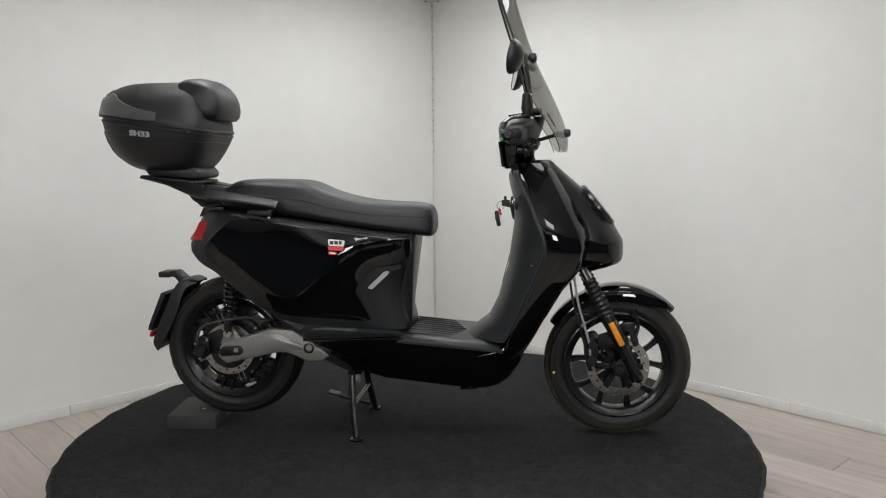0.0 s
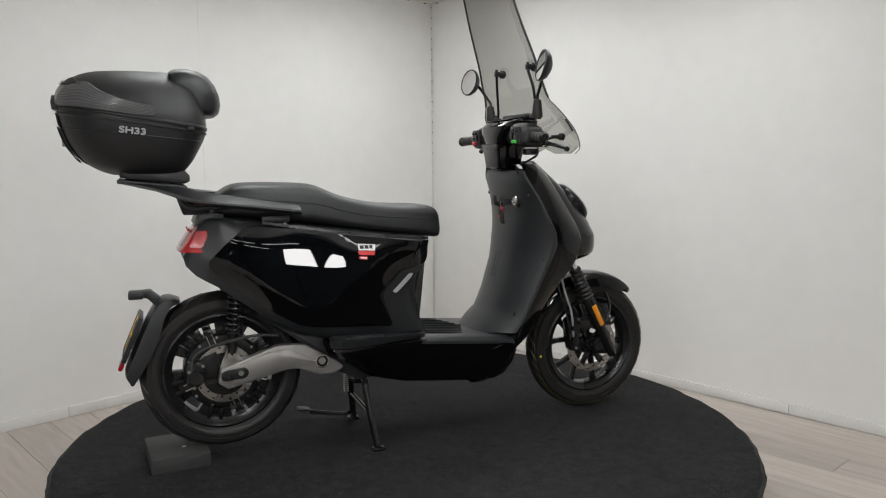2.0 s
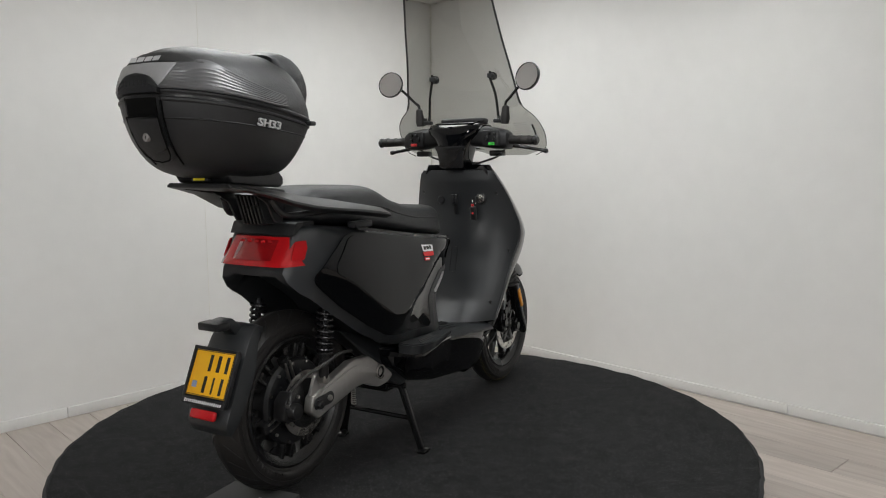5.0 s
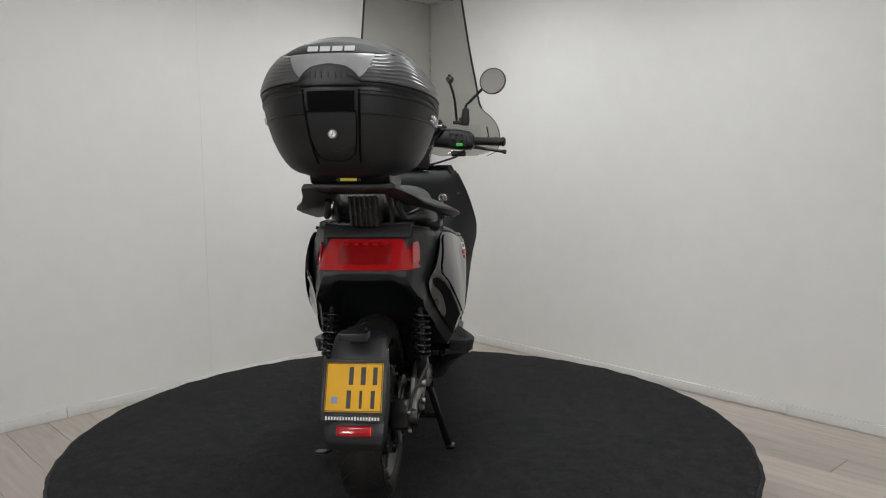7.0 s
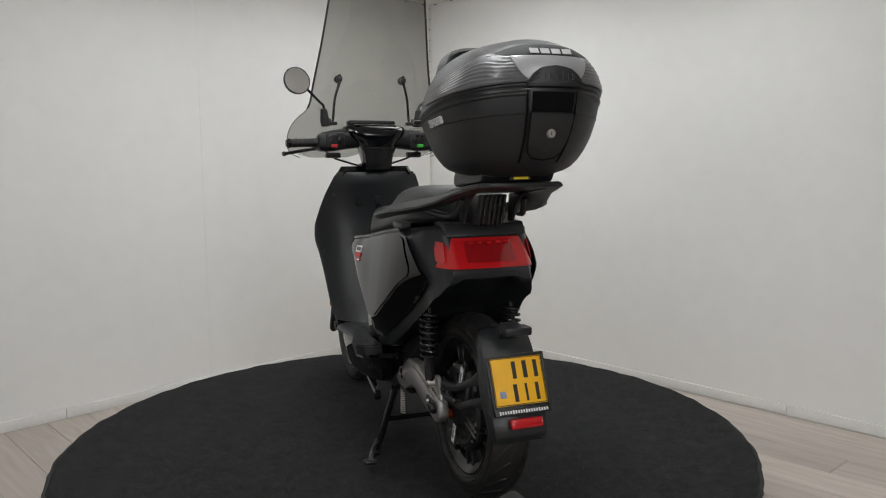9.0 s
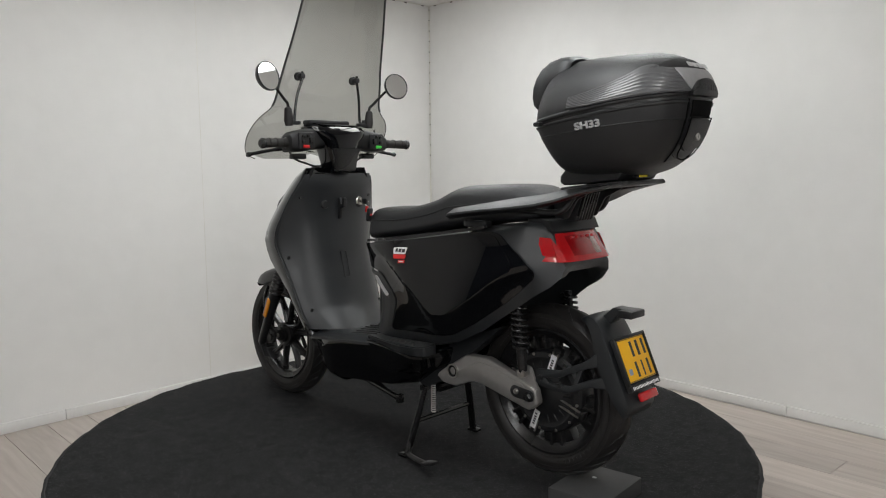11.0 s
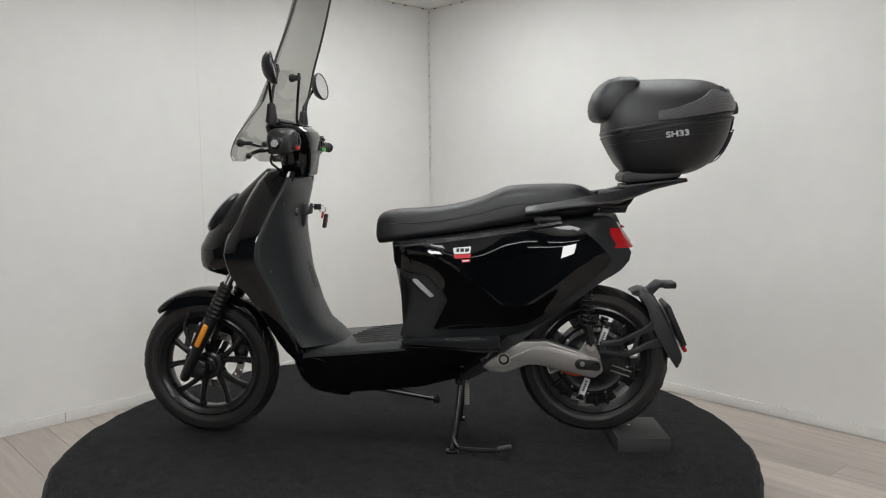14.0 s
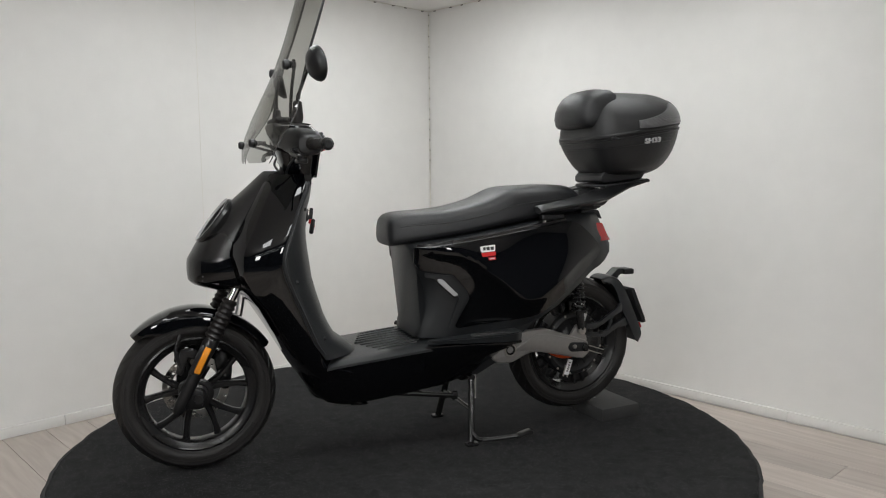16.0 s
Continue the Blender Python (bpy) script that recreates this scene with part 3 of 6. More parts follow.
def front_wheel():
    w = part("front_wheel", lathe([(0.190, -0.036), (0.193, -0.040), (0.187, -0.042), (0.178, -0.034), (0.168, -0.030), (0.163, -0.022), (0.163, 0.022), (0.168, 0.030),
                                   (0.178, 0.034), (0.187, 0.042), (0.193, 0.040), (0.190, 0.036), (0.174, 0.02), (0.174, -0.02)], FW, 96, closed=True), SATIN, scooter,
             "black cast rim with five split spokes")
    t = part("tyre", tyre(FW, 0.262, 0.094, 0.186), RUBBER, w)
    grooves(FW, 0.262, 0.094, 34, "tread_groove", t)
    sidewall(FW, 0.262, 0.094, t, 0.186)
    ring = [(FW[0] + 0.2478 * math.cos(2 * math.pi * i / 72), -0.0345, FW[2] + 0.2478 * math.sin(2 * math.pi * i / 72)) for i in range(73)]
    part("tread_line", tube(ring, 0.0006, 5), OLIVE, t, "thin yellow moulding line")
    part("hub", lathe([(0.012, -0.062), (0.024, -0.060), (0.026, -0.03), (0.044, -0.028), (0.046, 0.028), (0.052, 0.026), (0.052, 0.034), (0.046, 0.037), (0.036, 0.037), (0.034, 0.046), (0.026, 0.048), (0.024, 0.060), (0.014, 0.062)], FW, 40), SATIN, w)
    for k in range(5):
        for s in (-1, 1):
            a0, a1 = radians(72 * k + 14 + s * 4), radians(72 * k + 14 + s * 18)
            rings = []
            for i in range(5):
                u = i / 4
                r = 0.034 + (0.166 - 0.034) * u
                a = a0 + (a1 - a0) * u ** 0.8
                wd, th = 0.0115 - 0.003 * u + 0.004 * max(0, u - 0.8) * 5, 0.017 - 0.005 * u
                c, d = Vector((math.cos(a), 0, math.sin(a))), Vector((-math.sin(a), 0, math.cos(a)))
                p = Vector(FW) + c * r
                rings.append([p + d * x * wd + Vector((0, y * th, 0)) for x, y in ((-1, -0.5), (-0.45, -1), (0.45, -1), (1, -0.5), (1, 0.5), (0.45, 1), (-0.45, 1), (-1, 0.5))])
            part("spoke", loft(rings), SATIN, w)
    brake_disc(w, FW, -0.052, 0.110, 0.081, 24)
    for a in (2 * math.pi * k / 6 for k in range(6)):
        part("disc_arm", slab(rounded([(FW[0] + r * math.cos(a + d), FW[2] + r * math.sin(a + d)) for r, d in ((0.03, -0.35), (0.088, -0.13), (0.088, 0.13), (0.03, 0.35))], 0.006),
                                     -0.056, -0.050, 0.001), SATIN, w)
    yellow = [(FW[0] + 0.2535 * math.cos(a), -0.0302, FW[2] + 0.2535 * math.sin(a)) for a in (2 * math.pi * k / 90 for k in range(91))]
    part("tyre_line", tube(yellow, 0.0005, 4, False), OLIVE, t, "thin faded yellow mould line")
    part("tyre_dot", move(lathe([(0.0001, -0.0006), (0.005, -0.0005), (0.005, 0.0005), (0.0001, 0.0006)], (0, 0, 0), 12), pose(FW[0] - 0.226, -0.0475, FW[2] - 0.03)), STICKER, t)
    part("valve", tube([(FW[0] - 0.165, 0, FW[2] + 0.01), (FW[0] - 0.135, -0.006, FW[2] + 0.008)], 0.004, 8), STEEL, w)
    return w


def brake_disc(parent, centre, y, r1, r0, n):
    """A steel ring with drilled holes."""
    bm = bmesh.new()
    rm, hole = (r0 + r1) / 2, (r1 - r0) * 0.16
    for k in range(n):
        a0, a1 = 2 * math.pi * k / n, 2 * math.pi * (k + 1) / n
        am = (a0 + a1) / 2
        rc = rm + (r1 - r0) * (0.22 if k % 2 else -0.2)
        outer = [(r0, a0), (r0, am), (r0, a1), (rm, a1), (r1, a1), (r1, am), (r1, a0), (rm, a0)]
        hc = (rc * math.cos(am), rc * math.sin(am))
        o = [(r * math.cos(a), r * math.sin(a)) for r, a in outer]
        for s in (-1, 1):
            yo = y + s * 0.002
            vo = [bm.verts.new((centre[0] + p[0], yo, centre[2] + p[1])) for p in o]
            vi = []
            for p in o:
                d = Vector((p[0] - hc[0], p[1] - hc[1])).normalized()
                vi.append(bm.verts.new((centre[0] + hc[0] + d.x * hole, yo, centre[2] + hc[1] + d.y * hole)))
            for i in range(8):
                j = (i + 1) % 8
                bm.faces.new((vo[i], vo[j], vi[j], vi[i]))
            if s < 0:
                keep_o, keep_i = vo, vi
            else:
                for i in range(8):
                    j = (i + 1) % 8
                    bm.faces.new((keep_i[i], keep_i[j], vi[j], vi[i]))
                for i, j in ((0, 1), (1, 2), (4, 5), (5, 6)):
                    bm.faces.new((keep_o[i], keep_o[j], vo[j], vo[i]))
    bmesh.ops.remove_doubles(bm, verts=bm.verts, dist=1e-5)
    bmesh.ops.recalc_face_normals(bm, faces=bm.faces)
    return part("brake_disc", bm, STEEL, parent, "drilled steel brake disc")


def rear_wheel():
    c = RWH
    w = part("rear_wheel", lathe([(0.192, -0.042), (0.196, -0.046), (0.189, -0.048), (0.180, -0.040), (0.172, -0.034), (0.165, -0.030), (0.165, 0.030), (0.172, 0.034), (0.180, 0.040),
                                  (0.189, 0.048), (0.196, 0.046), (0.192, 0.042), (0.176, 0.02), (0.176, -0.02)], c, 96, closed=True), SATIN, scooter, "black cast rim with hub motor")
    t = part("tyre", tyre(c, 0.267, 0.112, 0.189), RUBBER, w)
    grooves(c, 0.267, 0.112, 30, "tread_groove", t)
    sidewall(c, 0.267, 0.112, t, 0.189)
    part("hub_motor", lathe([(0.020, -0.070), (0.055, -0.068), (0.060, -0.052), (0.098, -0.048), (0.108, -0.050), (0.122, -0.046), (0.129, -0.036), (0.129, 0.040), (0.122, 0.050), (0.108, 0.054),
                             (0.098, 0.050), (0.070, 0.054), (0.055, 0.066), (0.030, 0.070), (0.020, 0.072)], c, 72), BLACK, w, "black ribbed hub motor casing")
    for k in range(6):
        a = radians(60 * k + 18)
        for s in (-1, 1):
            d = s * 0.016
            q = [(0.122, d - 0.006), (0.170, d * 1.25 - 0.006), (0.170, d * 1.25 + 0.006), (0.122, d + 0.006)]
            out = [(c[0] + r * math.cos(a) - e * math.sin(a), c[2] + r * math.sin(a) + e * math.cos(a)) for r, e in q]
            part("spoke", slab(out, -0.036, 0.036, 0.003), SATIN, w)
    for s in (-1, 1):
        for k in range(12):
            a = radians(30 * k + 9)
            y = s * 0.0505
            part("bolt", lathe([(0.0048, -0.003), (0.005, 0.0), (0.0045, 0.003)], (c[0] + 0.119 * math.cos(a), y, c[2] + 0.119 * math.sin(a)), 8), STEEL, w)
        for k in range(18):
            a = radians(20 * k)
            q = [(0.066, -0.0025), (0.094, -0.0025), (0.094, 0.0025), (0.066, 0.0025)]
            out = [(c[0] + r * math.cos(a) - e * math.sin(a), c[2] + r * math.sin(a) + e * math.cos(a)) for r, e in q]
            part("rib", slab(out, s * 0.047, s * 0.0545, 0.001, 1), BLACK, w)
    for k in range(6):
        a0, a1 = radians(60 * k - 2), radians(60 * k + 38)
        arc = [a0 + (a1 - a0) * i / 5 for i in range(6)]
        out = [(c[0] + 0.168 * math.cos(a), c[2] + 0.168 * math.sin(a)) for a in arc] + [(c[0] + 0.122 * math.cos(a), c[2] + 0.122 * math.sin(a)) for a in reversed(arc)]
        part("rim_web", slab(out, -0.020, 0.020, 0.004), SATIN, w)
    brake_disc(w, c, -0.080, 0.096, 0.070, 20)
    part("disc_carrier", lathe([(0.02, -0.078), (0.072, -0.0775), (0.072, -0.083), (0.02, -0.085)], c, 48, closed=True), SATIN, w)
    def strip(a, q):
        ar = radians(a)
        return [(c[0] + r * math.cos(ar) - e * math.sin(ar), c[2] + r * math.sin(ar) + e * math.cos(ar)) for r, e in q]

    for s in (-1, 1):
        for a in (19, 109, 199, 289):
            for d in (-0.0095, 0.0095):
                out = strip(a, [(0.058, d - 0.0022), (0.136, d - 0.0022), (0.136, d + 0.0022), (0.058, d + 0.0022)])
                part("spoke_trim", slab(out, s * 0.046, s * 0.0585, 0.0008, 1), STEEL, w, "bright machined edge")
            out = strip(a, [(0.056, -0.0117), (0.0605, -0.0117), (0.0605, 0.0117), (0.056, 0.0117)])
            part("spoke_trim", slab(out, s * 0.046, s * 0.0586, 0.0008, 1), STEEL, w, "bright machined edge")
            out = strip(a, [(0.118, -0.014), (0.150, -0.014), (0.150, 0.014), (0.118, 0.014)])
            part("spoke", slab(out, s * 0.030, s * 0.0535, 0.003), SATIN, w)
    for a in (109, 289):  # the maker's plates on the motor, lettering as bars
        out = strip(a, [(0.064, -0.0105), (0.127, -0.0105), (0.127, 0.0105), (0.064, 0.0105)])
        lab = part("maker_plate", slab(out, 0.054, 0.0600, 0.001, 1), WHITE, w, "white maker's plate with dark bars")
        for r in (0.074, 0.084, 0.092, 0.100, 0.108):
            out = strip(a, [(r, -0.004), (r + 0.005, -0.004), (r + 0.005, 0.004), (r, 0.004)])
            part("print_bar", slab(out, 0.0600, 0.0606, 0, 1), INK, lab)
    return w


front_wheel()
rear_wheel()

# rear body: half width over (x, z)
TAIL = [(-0.80, 0.690, 0.800, 0.125), (-0.765, 0.650, 0.826, 0.152), (-0.70, 0.606, 0.829, 0.176), (-0.62, 0.548, 0.823, 0.200), (-0.53, 0.484, 0.812, 0.219), (-0.44, 0.437, 0.801, 0.229),
        (-0.34, 0.412, 0.786, 0.232), (-0.22, 0.400, 0.770, 0.229), (-0.10, 0.398, 0.752, 0.215), (-0.03, 0.398, 0.744, 0.196), (0.01, 0.40, 0.740, 0.168), (0.04, 0.40, 0.735, 0.120)]


CREASE = [(-0.80, 0.720), (-0.70, 0.700), (-0.655, 0.683), (-0.60, 0.655), (-0.52, 0.591), (-0.425, 0.530), (-0.370, 0.526), (-0.277, 0.598), (-0.115, 0.703), (0.02, 0.722), (0.06, 0.73)]


def tail_width(x, z):
    """Half width: leaning in above the crease, undercut below it."""
    zb, zt, w = table(x, TAIL)
    zc = table(x, CREASE)[0]
    if z >= zc:
        v = max(0.0, min(1.0, (z - zc) / max(0.02, zt - zc)))
        k = max(0.0, min(1.0, (zt - zc) / 0.12))
        return w * (1 - k * 0.15 * v ** 2.0)
    fade = max(0.0, min(1.0, (x + 0.80) / 0.12))
    slope = table(x, [(-0.20, 0.21), (-0.10, 0.13), (0.05, 0.05)])[0]
    return w - fade * (slope * (zc - z) + 0.012 * (1 - math.exp((z - zc) / 0.020)))


def pillar_curve(z):
    """How far the pillar under the seat is waisted."""
    return table(z, [(0.40, 0.0), (0.433, -0.013), (0.504, -0.037), (0.56, -0.043), (0.60, -0.038), (0.641, -0.022), (0.68, -0.008), (0.735, 0.0)])[0]


def tail_body():
    """The matte rear body, in slanted rings from the pillar under the seat to the tail."""
    low = [(0.012, 0.400), (0.000, 0.398), (-0.06, 0.398), (-0.14, 0.398), (-0.22, 0.400), (-0.34, 0.412), (-0.44, 0.437), (-0.53, 0.484), (-0.62, 0.548), (-0.694, 0.603), (-0.755, 0.640), (-0.785, 0.672), (-0.792, 0.70)]
    high = [(0.036, 0.735), (0.020, 0.742), (-0.05, 0.748), (-0.14, 0.758), (-0.22, 0.770), (-0.34, 0.786), (-0.44, 0.801), (-0.53, 0.812), (-0.62, 0.822), (-0.672, 0.828), (-0.700, 0.830), (-0.722, 0.826), (-0.734, 0.816)]
    wide = [0.140, 0.172, 0.200, 0.220, 0.229, 0.232, 0.229, 0.219, 0.196, 0.166, 0.143, 0.127, 0.115]
    waist = [1.0, 1.0, 0.6, 0.2] + [0.0] * 9

    def finer(row, k=4):
        return [row[0]] + [tuple(a + (b - a) * j / k for a, b in zip(p, q)) for p, q in zip(row, row[1:]) for j in range(1, k + 1)]

    low, high, wide, waist = finer(low), finer(high), [w[0] for w in finer([(w,) for w in wide])], [w[0] for w in finer([(w,) for w in waist])]
    rings = []
    for (xl, zl), (xh, zh), w, bent in zip(low, high, wide, waist):
        half = []
        rise = table(-xl, [(-0.02, 0.0), (0.34, 0.0), (0.53, 0.30), (0.69, 0.34), (0.755, 0.22), (0.785, 0.10), (0.80, 0.06)])[0]
        for v, g in ((rise, 0.0), (rise, 0.48), (rise * 0.35, 0.62), (0.02, 0.80), (0.08, 0.90), (0.14, 0.94), (0.2, 0.965), (0.26, 0.985), (0.32, 0.995), (0.38, 1.0), (0.44, 1.0), (0.50, 0.99), (0.56, 0.985), (0.64, 0.96), (0.72, 0.93), (0.80, 0.89), (0.86, 0.86),
                     (0.94, 0.79), (0.985, 0.70), (1.0, 0.55), (1.0, 0.0)):
            boxy = max(0.0, min(1.0, (-0.58 - xl) / 0.12))
            g += (min(g * 1.25, 1.0 - 0.10 * abs(v - 0.35)) - g) * boxy if 0 < g else 0
            x, z = xl + (xh - xl) * v, zl + (zh - zl) * v
            y = w * g
            if g > 0.7 and -0.72 < x:
                y = min(y, tail_width(x, z) - 0.004)
            x += pillar_curve(z) * bent
            half.append((x, y, z))
        rings.append(half + [(x, -y, z) for x, y, z in reversed(half[1:-1])])
    return part("rear_body", loft(rings), MATTE, scooter, "matte dark grey rear body shell", 50)


tail_body()
for s in (1, -1):
    outline = rounded([(0.020, 0.722), (-0.08, 0.737), (-0.25, 0.757), (-0.45, 0.786), (-0.575, 0.800), (-0.610, 0.792), (-0.670, 0.742), (-0.718, 0.690), (-0.714, 0.668), (-0.62, 0.587), (-0.518, 0.515), (-0.441, 0.472),
                       (-0.400, 0.463), (-0.336, 0.457), (-0.128, 0.436), (-0.118, 0.444), (-0.168, 0.545), (-0.155, 0.572), (-0.100, 0.634), (0.006, 0.648), (0.020, 0.664)], 0.010)
    part("side_panel", skin(outline, tail_width, 0.0, 0.004, s, 0.016), GLOSS, scooter, "high-gloss black side panel", 40)
    outline = rounded([(-0.08, 0.728), (-0.25, 0.750), (-0.45, 0.779), (-0.575, 0.793), (-0.600, 0.785), (-0.655, 0.715), (-0.656, 0.690), (-0.605, 0.662), (-0.52, 0.597), (-0.425, 0.535), (-0.370, 0.531), (-0.277, 0.603), (-0.130, 0.700)], 0.012)
    part("side_cover", skin(outline, tail_width, 0.004, 0.0035, s, 0.016), GLOSS, scooter, "raised high-gloss black cover", 40)
    part("front_cap", skin(rounded([(0.026, 0.728), (-0.020, 0.730), (-0.045, 0.668), (0.010, 0.655), (0.024, 0.672)], 0.006), tail_width, 0.004, 0.003, s, 0.016), GLOSS, scooter, "gloss black corner cap under the seat", 40)


def rounded_ring(x, z0, z1, w, top=0.75, n=24, e=3.0):
    """A ring in the plane of x: a rounded box from z0 to z1, of half width w, top: how wide it is above."""
    zc, zh = (z0 + z1) / 2, (z1 - z0) / 2
    ring = []
    for k in range(n):
        a = 2 * math.pi * k / n
        c, s = math.cos(a), math.sin(a)
        y, z = abs(c) ** (2 / e) * (1 if c > 0 else -1), abs(s) ** (2 / e) * (1 if s > 0 else -1)
        ring.append((x, y * w * (1 - (1 - top) * (z + 1) / 2), zc + z * zh))
    return ring


seat_rows = [(-0.690, 0.862, 0.880, 0.060), (-0.680, 0.838, 0.893, 0.090), (-0.655, 0.828, 0.912, 0.118), (-0.615, 0.823, 0.930, 0.136), (-0.55, 0.816, 0.934, 0.150), (-0.45, 0.803, 0.932, 0.158),
             (-0.375, 0.791, 0.927, 0.160), (-0.33, 0.785, 0.912, 0.160), (-0.28, 0.777, 0.890, 0.158), (-0.21, 0.766, 0.870, 0.154), (-0.13, 0.754, 0.855, 0.148), (-0.04, 0.742, 0.848, 0.140),
             (0.03, 0.733, 0.845, 0.128), (0.070, 0.727, 0.838, 0.112), (0.088, 0.728, 0.825, 0.098), (0.096, 0.745, 0.805, 0.080)]
fine = smooth_line([Vector(r[:3]) for r in seat_rows], 48)
wide = smooth_line([Vector((r[3], 0, 0)) for r in seat_rows], 48)
seat = part("seat", loft([rounded_ring(p.x, p.y, p.z, w.x, 0.80, 36, 4.2) for p, w in zip(fine, wide)]), VINYL, scooter, "long stepped black vinyl seat", 50)
for s in (1, -1):
    seam = []
    for x in [(-0.62 + 0.68 * i / 30) for i in range(31)]:
        z0, z1, w = table(x, [r for r in seat_rows])
        v = 0.60 + 0.06 * math.sin(x * 4)
        zz = 2 * v - 1
        y = (1 - abs(zz) ** 4.2) ** (1 / 4.2) * w * (1 - 0.2 * v) + 0.0006
        seam.append((x, s * y, z0 + (z1 - z0) * v))
    part("seam", tube(seam, 0.0016, 6), INK, seat, "stitched seam")

# front: legshield, side fairings and nose
#        z     rear centre, rear edge, half width, side x, side width, front x
FRONT = [(0.188, 0.00, 0.00, 0.13, 0.20, 0.13, 0.310), (0.205, -0.02, -0.02, 0.15, 0.24, 0.140, 0.366), (0.262, -0.03, -0.02, 0.165, 0.32, 0.142, 0.395), (0.316, -0.02, 0.0, 0.182, 0.385, 0.146, 0.434), (0.345, 0.20, 0.335, 0.186, 0.415, 0.150, 0.452), (0.38, 0.255, 0.355, 0.190, 0.436, 0.163, 0.472),
         (0.46, 0.280, 0.388, 0.200, 0.482, 0.174, 0.517), (0.55, 0.306, 0.426, 0.210, 0.536, 0.184, 0.572), (0.62, 0.328, 0.456, 0.220, 0.592, 0.192, 0.625), (0.70, 0.348, 0.480, 0.235, 0.614, 0.200, 0.66),
         (0.735, 0.356, 0.475, 0.235, 0.606, 0.197, 0.67), (0.80, 0.362, 0.450, 0.222, 0.576, 0.182, 0.645), (0.87, 0.356, 0.422, 0.200, 0.542, 0.158, 0.598), (0.95, 0.338, 0.385, 0.165, 0.500, 0.122, 0.540), (0.985, 0.345, 0.380, 0.145, 0.478, 0.090, 0.508)]


def front_half(z):
    xc, xe, w, xs, ws, xf = table(z, FRONT)
    xc += 0.020 * max(0.0, min(1.0, (z - 0.40) / 0.1)) + 0.012 * max(0.0, min(1.0, (z - 0.40) / 0.04)) * max(0.0, min(1.0, (0.72 - z) / 0.1))
    return xc, xe, w, xs, ws, xf


def fairing():
    """The gloss shell round the steering head down to the belly."""
    rings = []
    levels = [0.188, 0.196, 0.205, 0.235, 0.262, 0.29, 0.316, 0.345, 0.38, 0.42, 0.46, 0.505, 0.55, 0.585, 0.62, 0.66, 0.70, 0.735, 0.77, 0.80, 0.835, 0.87, 0.91, 0.95, 0.97, 0.985]
    for z in levels:
        xc, xe, w, xs, ws, xf = front_half(z)
        xc, xe = max(xc + 0.035, 0.22), max(xe + 0.010, 0.24)
        half = [(xc, 0), (xc + (xe - xc) * 0.25, w * 0.5), (xe - 0.02, w * 0.85), (xe, w - 0.006), (xe + 0.012, w - 0.004), ((xe + xs) / 2, (w + ws) / 2 + 0.004), (xs - 0.006, ws + 0.003), (xs, ws - 0.004), ((xs + xf) / 2, ws * 0.70), (xf - 0.010, ws * 0.36),
                (xf, 0)]
        rings.append([(x, y, z) for x, y in half] + [(x, -y, z) for x, y in reversed(half[1:-1])])
    return part("front_fairing", loft(rings), GLOSS, scooter, "high-gloss black front fairing", 30)


def legshield():
    """The matte inner shield that faces the rider: hollowed in the middle, with a rim."""
    levels = [0.372, 0.385, 0.40, 0.43, 0.46, 0.505, 0.55, 0.585, 0.62, 0.66, 0.70, 0.735, 0.77, 0.80, 0.835, 0.87, 0.91, 0.945, 0.962]
    rings = []
    for z in levels:
        xc, xe, w, xs, ws, xf = front_half(z)
        if z < 0.43:
            xc -= (0.43 - z) * 0.6
            xe -= (0.43 - z) * 0.25
        if z > 0.94:
            xc += (z - 0.94) * 0.5
        half = []
        for u in (0.0, 0.2, 0.4, 0.58, 0.72, 0.84, 0.92, 0.97, 1.0):
            half.append((xc + (xe - xc) * (u ** 2.6), w * u))
        outer = [(x, y) for x, y in half] + [(xe + 0.012, w + 0.001)] + [(x + 0.014, y * 0.97) for x, y in reversed(half[1:])]
        right = [(x, -y) for x, y in outer[1:]]
        ring = [(x, y, z) for x, y in reversed(right[:len(half)])] + [(x, y, z) for x, y in outer[:len(half) + 1]]
        ring += [(x, y, z) for x, y in outer[len(half) + 1:]] + [(half[0][0] + 0.014, 0, z)] + [(x, -y, z) for x, y in reversed(outer[len(half) + 1:])] + [(xe + 0.012, -w - 0.001, z)]
        rings.append(ring)
    return part("legshield", loft(rings), MATTE, scooter, "matte dark grey inner legshield", 50)


fairing()
legshield()
for s in (1, -1):
    lip = []
    for i in range(30):
        z = 0.392 + (0.950 - 0.392) * i / 29
        xc, xe, w, xs, ws, xf = front_half(z)
        lip.append((xe + 0.004 - (0.43 - z) * 0.25 * (z < 0.43), s * (w + 0.0005), z))
    part("shield_lip", tube(lip, 0.0045, 8), MATTE, scooter, "rolled edge of the legshield")

